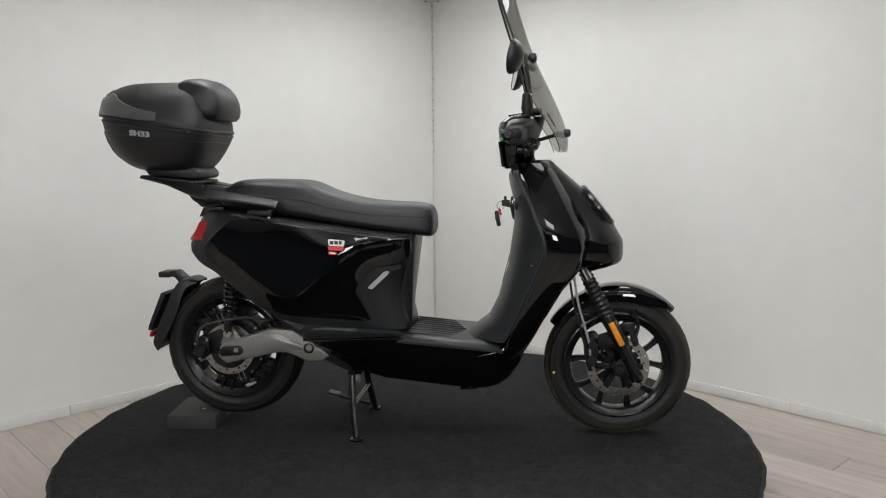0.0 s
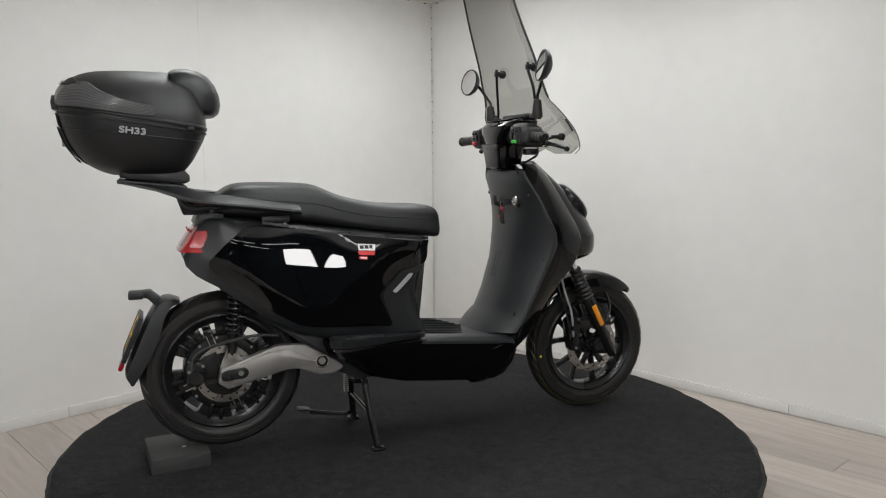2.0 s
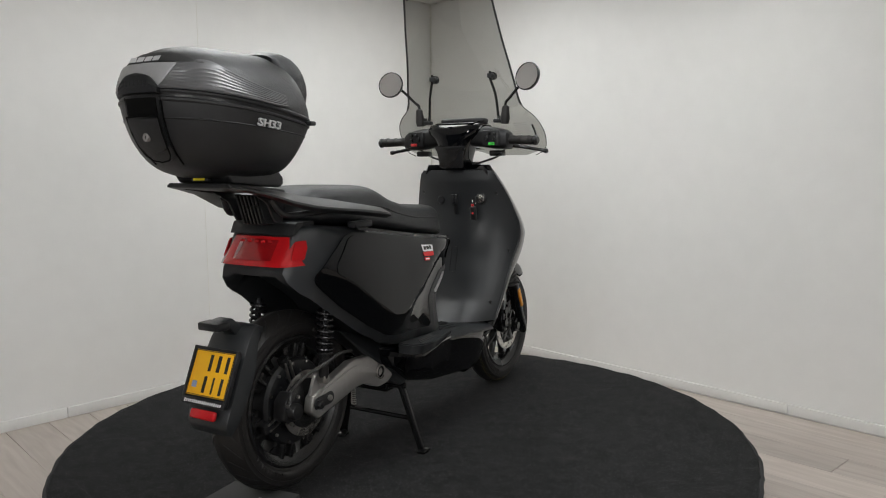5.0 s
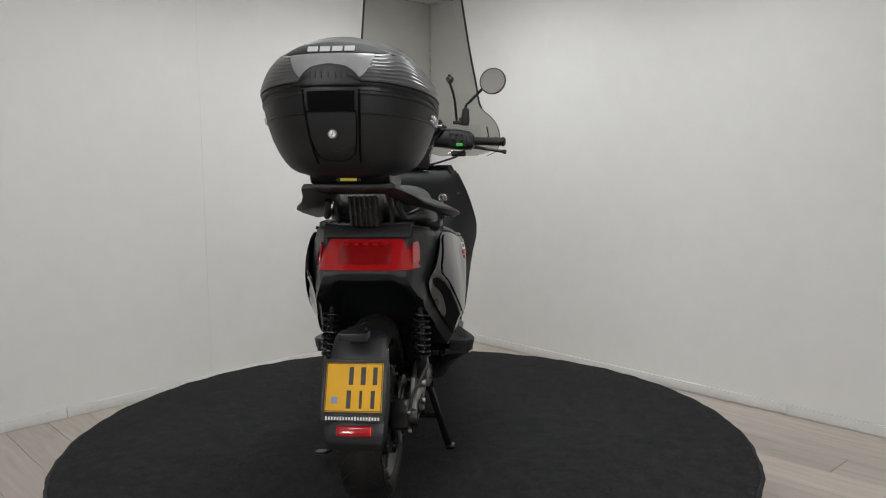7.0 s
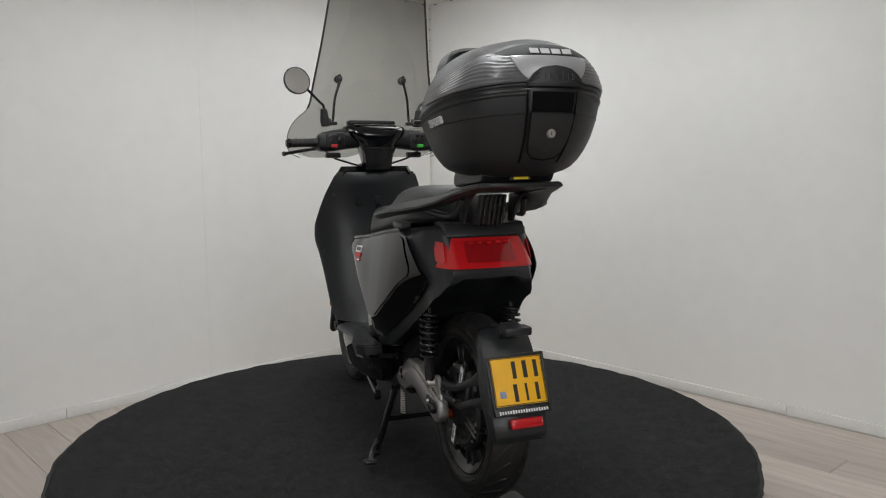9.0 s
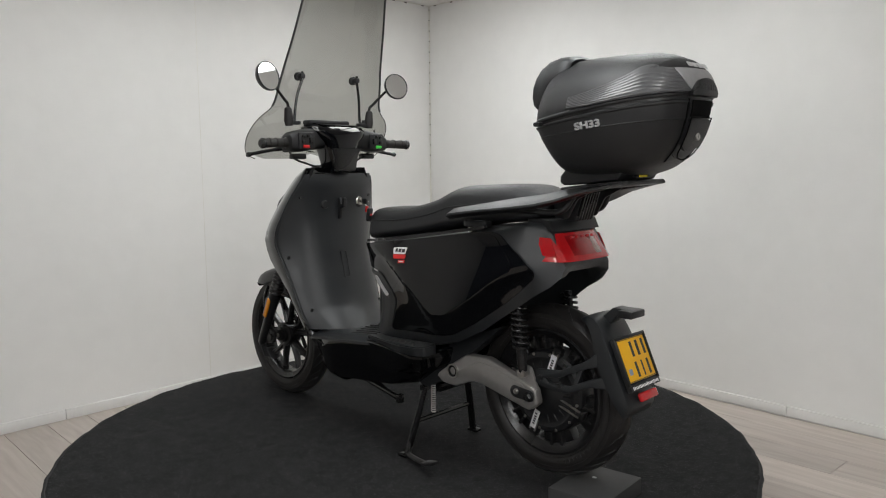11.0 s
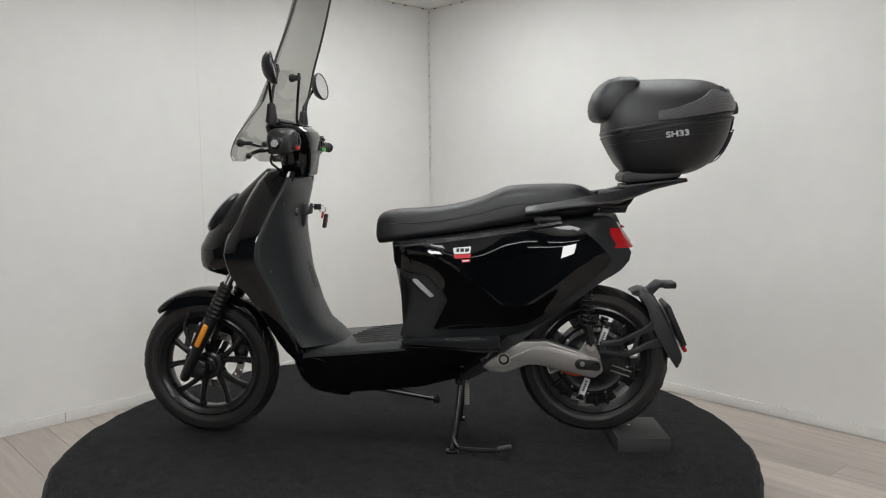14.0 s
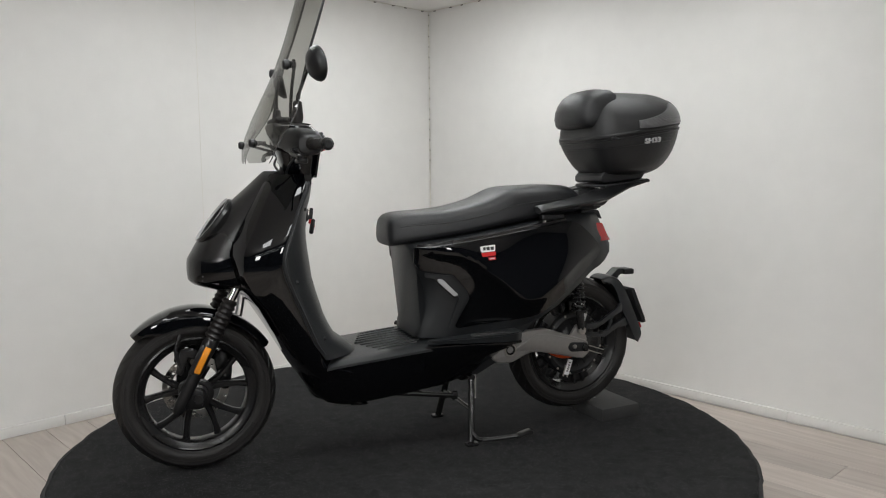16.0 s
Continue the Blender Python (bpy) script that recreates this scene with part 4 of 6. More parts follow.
# belly and floorboard
belly = []
for x, z0, z1, w in ((-0.36, 0.372, 0.400, 0.10), (-0.33, 0.345, 0.402, 0.15), (-0.27, 0.320, 0.398, 0.185), (-0.19, 0.262, 0.390, 0.190), (-0.07, 0.230, 0.382, 0.190), (0.10, 0.212, 0.368, 0.190), (0.22, 0.201, 0.357, 0.188),
                     (0.28, 0.199, 0.351, 0.178), (0.33, 0.210, 0.346, 0.160), (0.37, 0.238, 0.338, 0.135), (0.40, 0.275, 0.334, 0.10), (0.418, 0.305, 0.33, 0.06)):
    z0 -= 0.010
    half = [(0, z0), (w * 0.62, z0), (w * 0.76, z0 + (z1 - z0) * 0.05), (w * 0.86, z0 + (z1 - z0) * 0.20), (w * 0.95, z0 + (z1 - z0) * 0.60), (w, z0 + (z1 - z0) * 0.90), (w, z1 - 0.006), (w - 0.006, z1), (0, z1)]
    belly.append([(x, y, z) for y, z in half] + [(x, -y, z) for y, z in reversed(half[1:-1])])
part("belly_fairing", loft(belly), GLOSS, scooter, "high-gloss black belly fairing", 30)
deck = []
for x, z, w in ((-0.10, 0.396, 0.19), (-0.03, 0.393, 0.196), (0.05, 0.387, 0.196), (0.15, 0.378, 0.196), (0.24, 0.371, 0.196), (0.29, 0.366, 0.194), (0.325, 0.362, 0.190), (0.345, 0.356, 0.184)):
    half = [(0, z), (w * 0.8, z), (w * 0.92, z - 0.005), (w, z - 0.016), (w, z - 0.024), (0, z - 0.024)]
    deck.append([(x, y, zz) for y, zz in half] + [(x, -y, zz) for y, zz in reversed(half[1:-1])])
floorboard = part("floorboard", loft(deck), MATTE, scooter, "ribbed dark grey floorboard")

# ---- nose, headlight, fork, front mudguard ----
NOSE = [(0.605, 0.58, 0.675, 0.085), (0.625, 0.575, 0.745, 0.112), (0.64, 0.57, 0.764, 0.124), (0.67, 0.57, 0.768, 0.132), (0.706, 0.565, 0.767, 0.134), (0.735, 0.56, 0.752, 0.131), (0.76, 0.555, 0.738, 0.127), (0.82, 0.535, 0.688, 0.116),
        (0.89, 0.505, 0.627, 0.097), (0.95, 0.475, 0.560, 0.076), (0.985, 0.45, 0.522, 0.060), (0.996, 0.46, 0.508, 0.045)]
rings = []
for i in range(34):
    z = 0.605 + (0.996 - 0.605) * i / 33
    xb, xf, w = table(z, NOSE)
    half = [(xb, 0), (xb, w * 0.95), (xb + (xf - xb) * 0.25, w * 1.02), (xb + (xf - xb) * 0.55, w * 0.93), (xb + (xf - xb) * 0.74, w * 0.78), (xb + (xf - xb) * 0.88, w * 0.55), (xb + (xf - xb) * 0.97, w * 0.27), (xf, 0)]
    rings.append([(x, y, z) for x, y in half] + [(x, -y, z) for x, y in reversed(half[1:-1])])


def nose_width(x, z):
    xb, xf, w = table(z, NOSE)
    return w * table(max(0.0, min(1.0, (x - xb) / (xf - xb))), [(0.0, 0.95), (0.25, 1.02), (0.55, 0.93), (0.74, 0.78), (0.88, 0.55), (0.97, 0.27), (1.0, 0.0)])[0]


nose = part("nose_cowl", loft(rings), SATIN, scooter, "satin black nose cowl", 34)
for s in (1, -1):
    line = [(table(z, NOSE)[0] + 0.33 * (table(z, NOSE)[1] - table(z, NOSE)[0]), s * (table(z, NOSE)[2] * 1.0 + 0.001), z) for z in [0.66 + 0.3 * i / 16 for i in range(17)]]
    part("seam", tube(line, 0.002, 6), INK, nose)
    blade = rounded([(0.675, 0.636), (0.722, 0.642), (0.742, 0.660), (0.720, 0.664), (0.685, 0.654)], 0.005)
    part("indicator", skin(blade, nose_width, -0.002, 0.004, s, 0.012), LAMPGLASS, nose, "clear wedge-shaped indicator lens")
for s in (1, -1):
    wing = rounded([(0.600, 0.615), (0.700, 0.612), (0.742, 0.650), (0.748, 0.690), (0.735, 0.712), (0.690, 0.705), (0.640, 0.722), (0.605, 0.735), (0.590, 0.690)], 0.010)
    part("nose_wing", skin(wing, nose_width, 0.0, 0.003, s, 0.014), GLOSS, nose, "gloss black lower wing of the nose")
tilt = Matrix.Translation((0.670, 0, 0.829)) @ Matrix.Rotation(radians(-38), 4, "Y") @ Matrix.Diagonal((1.0, 0.93, 0.93, 1.0))
ring = lathe([(0.080, -0.03), (0.098, 0.0), (0.096, 0.010), (0.090, 0.014), (0.082, 0.010), (0.074, -0.004), (0.070, -0.03)], (0, 0, 0), 48, "x", closed=True)
headlight = part("headlight", move(ring, tilt), SATIN, scooter, "round headlight with a bright rim")
part("lens", move(lathe([(0.0005, 0.008), (0.03, 0.007), (0.055, 0.003), (0.075, -0.006), (0.075, -0.02), (0.0005, -0.02)], (0, 0, 0), 40, "x"), tilt), LAMPGLASS, headlight)
part("light_ring", move(lathe([(0.080, 0.010), (0.090, 0.0150), (0.092, 0.0175), (0.079, 0.013)], (0, 0, 0), 48, "x", closed=True), tilt), PALEGREY, headlight, "pale daylight ring")


def between(a, b, u):
    return Vector(a) + (Vector(b) - Vector(a)) * u


for s in (1, -1):
    top, foot = (0.622, s * 0.100, 0.618), (0.822, s * 0.100, 0.222)
    leg = part("fork_leg", tube([between(top, foot, u) for u in (0.40, 0.42, 0.55, 0.75, 0.93, 0.98, 1.0)], [0.024, 0.027, 0.022, 0.020, 0.020, 0.018, 0.012], 18), SATIN, scooter, "black telescopic fork leg")
    part("inner_tube", tube([between(top, foot, -0.08), between(top, foot, 0.2)], 0.0155, 16), CHROME, leg, "chromed inner tube")
    bellows = []
    for i in range(33):
        bellows.append(0.0205 + 0.0065 * (0.5 - 0.5 * math.cos(i / 32 * 2 * math.pi * 8)) * (0.75 + 0.25 * i / 32) + 0.003 * i / 32)
    part("gaiter", tube([between(top, foot, 0.09 + 0.31 * i / 32) for i in range(33)], bellows, 18), RUBBER, leg, "ribbed black rubber gaiter")
    turn = Matrix.Rotation(math.atan2(0.2, 0.396) * -1, 4, "Y")
    mid = between(top, foot, 0.565)
    part("reflector", rbox(mid.x + 0.002, s * 0.123, mid.z, 0.021, 0.010, 0.092, 0.006, 3, turn), ORANGE, leg, "amber side reflector")
    part("reflector_mount", rbox(mid.x + 0.012, s * 0.114, mid.z, 0.030, 0.010, 0.10, 0.003, 2, turn), SATIN, leg)
    lug = part("axle_lug", slab(rounded([(0.735, 0.285), (0.765, 0.300), (0.79, 0.33), (0.812, 0.315), (0.815, 0.24), (0.79, 0.228), (0.74, 0.235)], 0.012), s * 0.078, s * 0.098, 0.004), SATIN, leg)
    part("axle_nut", lathe([(0.016, -0.008), (0.017, -0.004), (0.017, 0.004), (0.016, 0.008)], (FW[0], s * 0.100, FW[2]), 6), SATIN, leg)
    part("fender_stay", tube(smooth_line([(0.80, s * 0.085, 0.36), (0.815, s * 0.082, 0.42), (0.80, s * 0.074, 0.475)], 8), 0.007, 8), SATIN, leg)
    part("fender_bracket", slab(rounded([(0.725, 0.40), (0.765, 0.43), (0.80, 0.43), (0.82, 0.35), (0.80, 0.34), (0.78, 0.40), (0.745, 0.385)], 0.006), s * 0.078, s * 0.088, 0.002), SATIN, leg)
part("axle", tube([(FW[0], -0.1, FW[2]), (FW[0], 0.1, FW[2])], 0.009, 12), STEEL, scooter)
part("fork_bridge", rbox(0.605, 0, 0.632, 0.06, 0.24, 0.03, 0.008), SATIN, scooter)

# mudguard over the front wheel: an arch with side flanges
rings = []
for i in range(29):
    u = i / 28
    a = radians(46.5 + 101 * u)
    r = 0.289 + 0.006 * math.sin(math.pi * min(1, u * 1.4)) - 0.004 * u
    w = table(u, [(0, 0.030), (0.05, 0.052), (0.2, 0.064), (0.5, 0.070), (0.8, 0.066), (0.96, 0.060), (1, 0.05)])[0]
    rin = max(0.236, min(0.277, 0.212 / max(0.3, math.sin(a)))) if u < 0.62 else 0.272 - 0.012 * math.sin((u - 0.62) / 0.38 * math.pi)
    if u < 0.04:
        rin = 0.279
    sec = [(rin, w), (r - 0.022, w), (r - 0.008, w * 0.86), (r - 0.001, w * 0.5), (r, 0)]
    outer = sec + [(q, -y) for q, y in reversed(sec[:-1])]
    inner = [(q - 0.0035 if k > 0 else q, y * 0.94) for k, (q, y) in enumerate(sec)]
    ring = outer + [(q, -y) for q, y in inner] + [(q, y) for q, y in reversed(inner[:-1])]
    rings.append([(FW[0] + q * math.cos(a), y, FW[2] + q * math.sin(a)) for q, y in ring])
part("front_mudguard", loft(rings), GLOSS, scooter, "gloss black front mudguard", 40)

# front brake caliper and hoses on the right-hand leg
cal = part("brake_caliper", join(slab(rounded([(0.628, 0.375), (0.668, 0.392), (0.690, 0.36), (0.680, 0.30), (0.668, 0.25), (0.645, 0.248), (0.632, 0.30)], 0.01), -0.082, -0.034, 0.005),
                                 lathe([(0.017, -0.012), (0.019, 0), (0.017, 0.02)], (0.660, -0.082, 0.345), 20), lathe([(0.017, -0.012), (0.019, 0), (0.017, 0.02)], (0.658, -0.082, 0.29), 20)), SATIN, scooter, "black brake caliper")
part("bolt", lathe([(0.006, -0.004), (0.006, 0.004)], (0.676, -0.086, 0.375), 6), STEEL, cal)
part("bolt", lathe([(0.006, -0.004), (0.006, 0.004)], (0.662, -0.086, 0.262), 6), STEEL, cal)
part("caliper_bracket", slab(rounded([(0.67, 0.38), (0.74, 0.405), (0.785, 0.37), (0.77, 0.32), (0.72, 0.34), (0.685, 0.32)], 0.012), -0.092, -0.080, 0.002), SATIN, scooter)
for k, (dy, dx) in enumerate(((0, 0), (0.012, 0.016))):
    hose = smooth_line([(0.575 + dx, -0.055 - dy, 0.60), (0.590 + dx, -0.075 - dy, 0.50), (0.612 + dx, -0.088 - dy, 0.42), (0.632 + dx, -0.086, 0.345), (0.652, -0.078, 0.30 - 0.02 * k)], 24)
    part("brake_hose", tube(hose, 0.0042, 8), PALEGREY if k else BLACK, scooter, "braided hose" if k else "")
part("hose_clip", rbox(0.622, -0.082, 0.455, 0.045, 0.018, 0.012, 0.003), BLACK, scooter)

# ---- swing arm, shock absorbers, rear brake ----
ARM = rounded([(-0.702, 0.285), (-0.692, 0.330), (-0.505, 0.393), (-0.415, 0.389), (-0.300, 0.316), (-0.280, 0.296), (-0.310, 0.277), (-0.365, 0.275), (-0.440, 0.306), (-0.480, 0.305), (-0.670, 0.260)], 0.010, 3)
for s in (1, -1):
    arm = part("swing_arm", slab(ARM, s * 0.092, s * 0.124, 0.007, 3), SILVER, scooter, "cast silver-grey swing arm")
    part("raised_web", slab(rounded([(-0.655, 0.335), (-0.52, 0.372), (-0.47, 0.376), (-0.42, 0.352), (-0.365, 0.322), (-0.43, 0.314), (-0.48, 0.316), (-0.60, 0.282), (-0.655, 0.275)], 0.014), s * 0.122, s * 0.1275, 0.003), SILVER, arm)
    part("end_plate", slab(rounded([(-0.692, 0.290), (-0.690, 0.324), (-0.612, 0.332), (-0.600, 0.312), (-0.612, 0.294)], 0.015), s * 0.126, s * 0.1305, 0.002), BLACK, arm, "black axle end plate")
    part("axle_nut", lathe([(0.013, -0.009), (0.015, -0.004), (0.015, 0.004), (0.010, 0.010)], (-0.675, s * 0.134, 0.306), 6), SATIN, arm)
    part("adjuster_bolt", lathe([(0.008, -0.006), (0.009, 0), (0.006, 0.006)], (-0.628, s * 0.133, 0.314), 12), STEEL, arm)
    part("pivot_bolt", lathe([(0.019, -0.006), (0.019, 0.003 * 1), (0.014, 0.004), (0.012, -0.001), (0.0005, -0.001)] if s > 0 else [(0.0005, 0.001), (0.012, 0.001), (0.014, -0.004), (0.019, -0.003), (0.019, 0.006)],
                             (-0.357, s * 0.124, 0.325), 28), SATIN, arm, "hollow black pivot cap")
    part("pivot_ring", lathe([(0.0195, -0.004), (0.0235, -0.004), (0.0235, 0.004), (0.0195, 0.004)], (-0.357, s * 0.1255, 0.325), 28, closed=True), STEEL, arm)
    part("shock_lug", slab(rounded([(-0.695, 0.330), (-0.668, 0.392), (-0.645, 0.396), (-0.622, 0.36), (-0.60, 0.345), (-0.63, 0.335)], 0.008), s * 0.104, s * 0.116, 0.002), SILVER, arm)
    t0, t1 = (-0.632, s * 0.130, 0.590), (-0.656, s * 0.134, 0.376)
    shock = part("shock_absorber", tube([between(t0, t1, u) for u in (0, 0.62, 0.64, 0.9, 1.0)], [0.010, 0.010, 0.016, 0.015, 0.012], 14), SATIN, scooter, "black rear shock absorber")
    coil = []
    for i in range(121):
        u = i / 120
        a = 2 * math.pi * 7 * u
        p = between(t0, t1, 0.05 + 0.56 * u)
        coil.append((p.x + 0.0225 * math.cos(a), p.y + 0.0225 * math.sin(a), p.z))
    part("coil_spring", tube(coil, 0.0046, 8), SATIN, shock, "black coil spring")
    part("spring_seat", lathe([(0.010, -0.004), (0.026, -0.003), (0.026, 0.003), (0.010, 0.004)], between(t0, t1, 0.63), 20, "z"), SATIN, shock)
    part("lower_eye", lathe([(0.006, -0.012), (0.014, -0.011), (0.014, 0.011), (0.006, 0.012)], t1, 16), STEEL, shock)
rc = part("rear_caliper", join(slab(rounded([(-0.80, 0.285), (-0.795, 0.34), (-0.765, 0.365), (-0.738, 0.35), (-0.742, 0.29), (-0.765, 0.27)], 0.012), -0.112, -0.066, 0.005),
                               lathe([(0.021, -0.022), (0.024, -0.014), (0.024, 0.02)], (-0.768, -0.112, 0.310), 24)), SATIN, scooter, "black rear brake caliper")
part("caliper_bracket", slab(rounded([(-0.755, 0.36), (-0.70, 0.385), (-0.69, 0.33), (-0.70, 0.29), (-0.735, 0.29)], 0.01), -0.090, -0.082, 0.002), SATIN, scooter)
for k in range(3):
    part("bolt", lathe([(0.0055, -0.004), (0.0055, 0.004)], ((-0.79, -0.114, 0.33), (-0.745, -0.114, 0.345), (-0.775, -0.114, 0.275))[k], 6), STEEL, rc)
sheath = smooth_line([(-0.500, -0.118, 0.425), (-0.58, -0.135, 0.436), (-0.66, -0.150, 0.428), (-0.735, -0.140, 0.408), (-0.775, -0.122, 0.372), (-0.782, -0.112, 0.320)], 150)
part("cable_sheath", tube(sheath, [0.0056 if i % 2 else 0.0042 for i in range(150)], 8), CABLE, scooter, "ribbed dark cable sheath")
part("motor_cable", tube(smooth_line([(-0.52, 0.078, 0.318), (-0.555, 0.080, 0.290), (-0.595, 0.082, 0.272), (-0.64, 0.082, 0.270), (-0.67, 0.08, 0.285)], 16), 0.0115, 10), ORANGE_CABLE, scooter, "bright orange motor cable")

for s in (1, -1):
    part("frame_cover", slab(rounded([(-0.56, 0.50), (-0.40, 0.445), (-0.335, 0.41), (-0.185, 0.252), (-0.225, 0.243), (-0.31, 0.285), (-0.40, 0.375), (-0.46, 0.42)], 0.012), s * 0.06, s * 0.116, 0.004), MATTE, scooter, "matte grey frame cover")

# ---- rear mudguard, number plate ----
outer = [(-0.796, 0.566), (-0.830, 0.578), (-0.866, 0.566), (-0.896, 0.522), (-0.928, 0.458), (-0.955, 0.395), (-0.976, 0.338), (-0.960, 0.303)]
inner = [(-0.798, 0.556), (-0.825, 0.548), (-0.846, 0.515), (-0.860, 0.470), (-0.878, 0.425), (-0.902, 0.380), (-0.928, 0.335), (-0.950, 0.302)]
halfw = [0.050, 0.064, 0.072, 0.077, 0.079, 0.079, 0.077, 0.070]
n = 26
oo, ii = smooth_line([(x - 0.008, 0, z - 0.012) for x, z in outer], n), smooth_line([(x - 0.008, 0, z - 0.012) for x, z in inner], n)
ww = smooth_line([(w, 0, 0) for w in halfw], n)
rings = []
for o, q, w in zip(oo, ii, ww):
    w = w.x
    d = o - q
    sec = [(q, w), (q + d * 0.5, w), (q + d * 0.82, w * 0.94), (q + d * 0.95, w * 0.72), (o, 0.0)]
    out = sec + [(p, -y) for p, y in reversed(sec[:-1])]
    inn = [(p - d.normalized() * (0.004 if k > 1 else 0.0), y - math.copysign(0.004, y) if y else 0) for k, (p, y) in enumerate(sec)]
    ring = out + [(p, -y) for p, y in inn] + [(p, y) for p, y in reversed(inn[:-1])]
    rings.append([(p.x, y, p.z) for p, y in ring])
guard = part("rear_mudguard", loft(rings), MATTE, scooter, "matte dark grey rear mudguard carrying the number plate", 45)
arm_l = join(slab(rounded([(-0.690, 0.392), (-0.690, 0.364), (-0.76, 0.374), (-0.835, 0.408), (-0.885, 0.425), (-0.875, 0.462), (-0.845, 0.436), (-0.76, 0.394)], 0.006), 0.098, 0.112, 0.003),
             slab(rounded([(-0.690, 0.372), (-0.685, 0.352), (-0.71, 0.338), (-0.79, 0.330), (-0.855, 0.358), (-0.915, 0.362), (-0.900, 0.398), (-0.85, 0.380), (-0.79, 0.352), (-0.73, 0.354), (-0.715, 0.372)], 0.006), 0.0975, 0.1115, 0.003),
             slab([(-0.800, 0.350), (-0.815, 0.352), (-0.835, 0.412), (-0.820, 0.406)], 0.099, 0.109, 0.002))
for v in arm_l.verts:
    v.co.y += (v.co.x + 0.70) * 0.19
part("guard_arm", arm_l, MATTE, guard, "forked arm bolted to the swing arm")
for x, z in ((-0.705, 0.368), (-0.765, 0.352)):
    part("bolt", lathe([(0.008, -0.004), (0.009, 0.0), (0.007, 0.005)], (x, 0.114 + (x + 0.7) * 0.19, z), 12), BLACK, guard)
part("lamp_arm", slab(rounded([(-0.838, 0.542), (-0.893, 0.590), (-0.960, 0.585), (-0.962, 0.565), (-0.905, 0.565), (-0.875, 0.532), (-0.85, 0.522)], 0.006), -0.024, 0.024, 0.004), MATTE, guard, "plate lamp arm")
part("lamp_head", rbox(-0.938, 0, 0.575, 0.046, 0.074, 0.022, 0.005), BLACK, guard)
PL = Matrix.Translation((-0.955, 0, 0.446)) @ Matrix(((0, 0.40, -0.9165, 0), (-1, 0, 0, 0), (0, 0.9165, 0.40, 0), (0, 0, 0, 1)))  # plate: x to its right, y up, z to the rear
holder = part("plate_holder", move(rbox(0, -0.006, -0.006, 0.158, 0.152, 0.010, 0.004), PL), BLACK, scooter, "black plate holder with a row of small pale bars")
part("plate_frame", move(join(rbox(0, 0.0670, 0.001, 0.162, 0.009, 0.009, 0.002), rbox(-0.0765, 0, 0.001, 0.009, 0.135, 0.009, 0.002), rbox(0.0765, 0, 0.001, 0.009, 0.135, 0.009, 0.002), rbox(0, -0.0735, 0.001, 0.156, 0.018, 0.008, 0.002)), PL), BLACK, holder)
plate = part("number_plate", move(rbox(0, 0.002, 0.001, 0.145, 0.122, 0.004, 0.003), PL), YELLOW, holder, "yellow number plate with dark bars")
for k, (cx, cy, sx, sy) in enumerate(((-0.008, 0.030, 0.020, 0.044), (0.022, 0.030, 0.022, 0.044), (0.052, 0.030, 0.020, 0.044), (-0.012, -0.028, 0.020, 0.044), (0.018, -0.028, 0.012, 0.044), (0.048, -0.028, 0.018, 0.044))):
    part("number_bar", move(rbox(cx, cy, 0.0034, sx * 0.55, sy, 0.0014, 0.0006, 1), PL), INK, holder)
part("stamp", move(rbox(-0.048, -0.030, 0.0034, 0.017, 0.017, 0.001, 0.0004, 1), PL), BLUE, holder, "small blue-grey stamp")
for k in range(19):
    part("print_bar", move(rbox(-0.0645 + 0.0072 * k, -0.0745, 0.0054, 0.0046, 0.0075 if k % 5 else 0.0095, 0.0008, 0.0003, 1), PL), WHITE, holder)
part("rim_line", move(join(rbox(0, 0.0605, 0.0034, 0.139, 0.0016, 0.001, 0), rbox(0, -0.0565, 0.0034, 0.139, 0.0016, 0.001, 0), rbox(-0.0695, 0.002, 0.0034, 0.0016, 0.119, 0.001, 0), rbox(0.0695, 0.002, 0.0034, 0.0016, 0.119, 0.001, 0)), PL), INK, holder)
part("rear_reflector", move(rbox(0.006, -0.104, -0.004, 0.090, 0.026, 0.014, 0.006, 3), PL), RED, scooter, "oblong red rear reflector")

# ---- tail light ----


def tail_lens(lift, v0, v1, yk, z0=0.719, z1=0.797):
    rings = []
    for i in range(9):
        v = v0 + (v1 - v0) * i / 8
        z = z0 + (z1 - z0) * v
        x = -0.802 + 0.054 * v - lift
        k = (1.0 - 0.03 * v) * yk
        half = [(x - 0.004, 0), (x - 0.003, 0.05 * k), (x + 0.002, 0.098 * k), (x + 0.014, 0.121 * k), (x + 0.036, 0.131 * k), (x + 0.072, 0.143 * k), (x + 0.072, 0.0)]
        rings.append([(a, y, z) for a, y in half] + [(a, -y, z) for a, y in reversed(half[1:-1])])
    return loft(rings)


tail_light = part("tail_light", tail_lens(0.0, 0, 1, 1.0), RED, scooter, "wide red tail light lens", 40)
part("lamp_recess", tail_lens(0.0050, 0.20, 0.90, 0.70), RED_DEEP, tail_light, "darker inner lamp window")
for k in range(5):
    part("light_element", rbox(-0.7690, -0.052 + 0.026 * k, 0.785, 0.006, 0.015, 0.008, 0.002, 1), RED, tail_light)
for s in (1, -1):
    side = rounded([(-0.772, 0.735), (-0.748, 0.786), (-0.706, 0.788), (-0.732, 0.735)], 0.006)
    part("side_window", skin(side, lambda x, z: 0.131 + 0.33 * (x + 0.766 - 0.69 * (z - 0.719)), 0.0, 0.003, s, 0.02), RED, tail_light)
part("tail_cap", slab(rounded([(-0.752, 0.800), (-0.735, 0.836), (-0.66, 0.838), (-0.66, 0.822), (-0.74, 0.806)], 0.006), -0.118, 0.118, 0.006), BLACK, scooter)

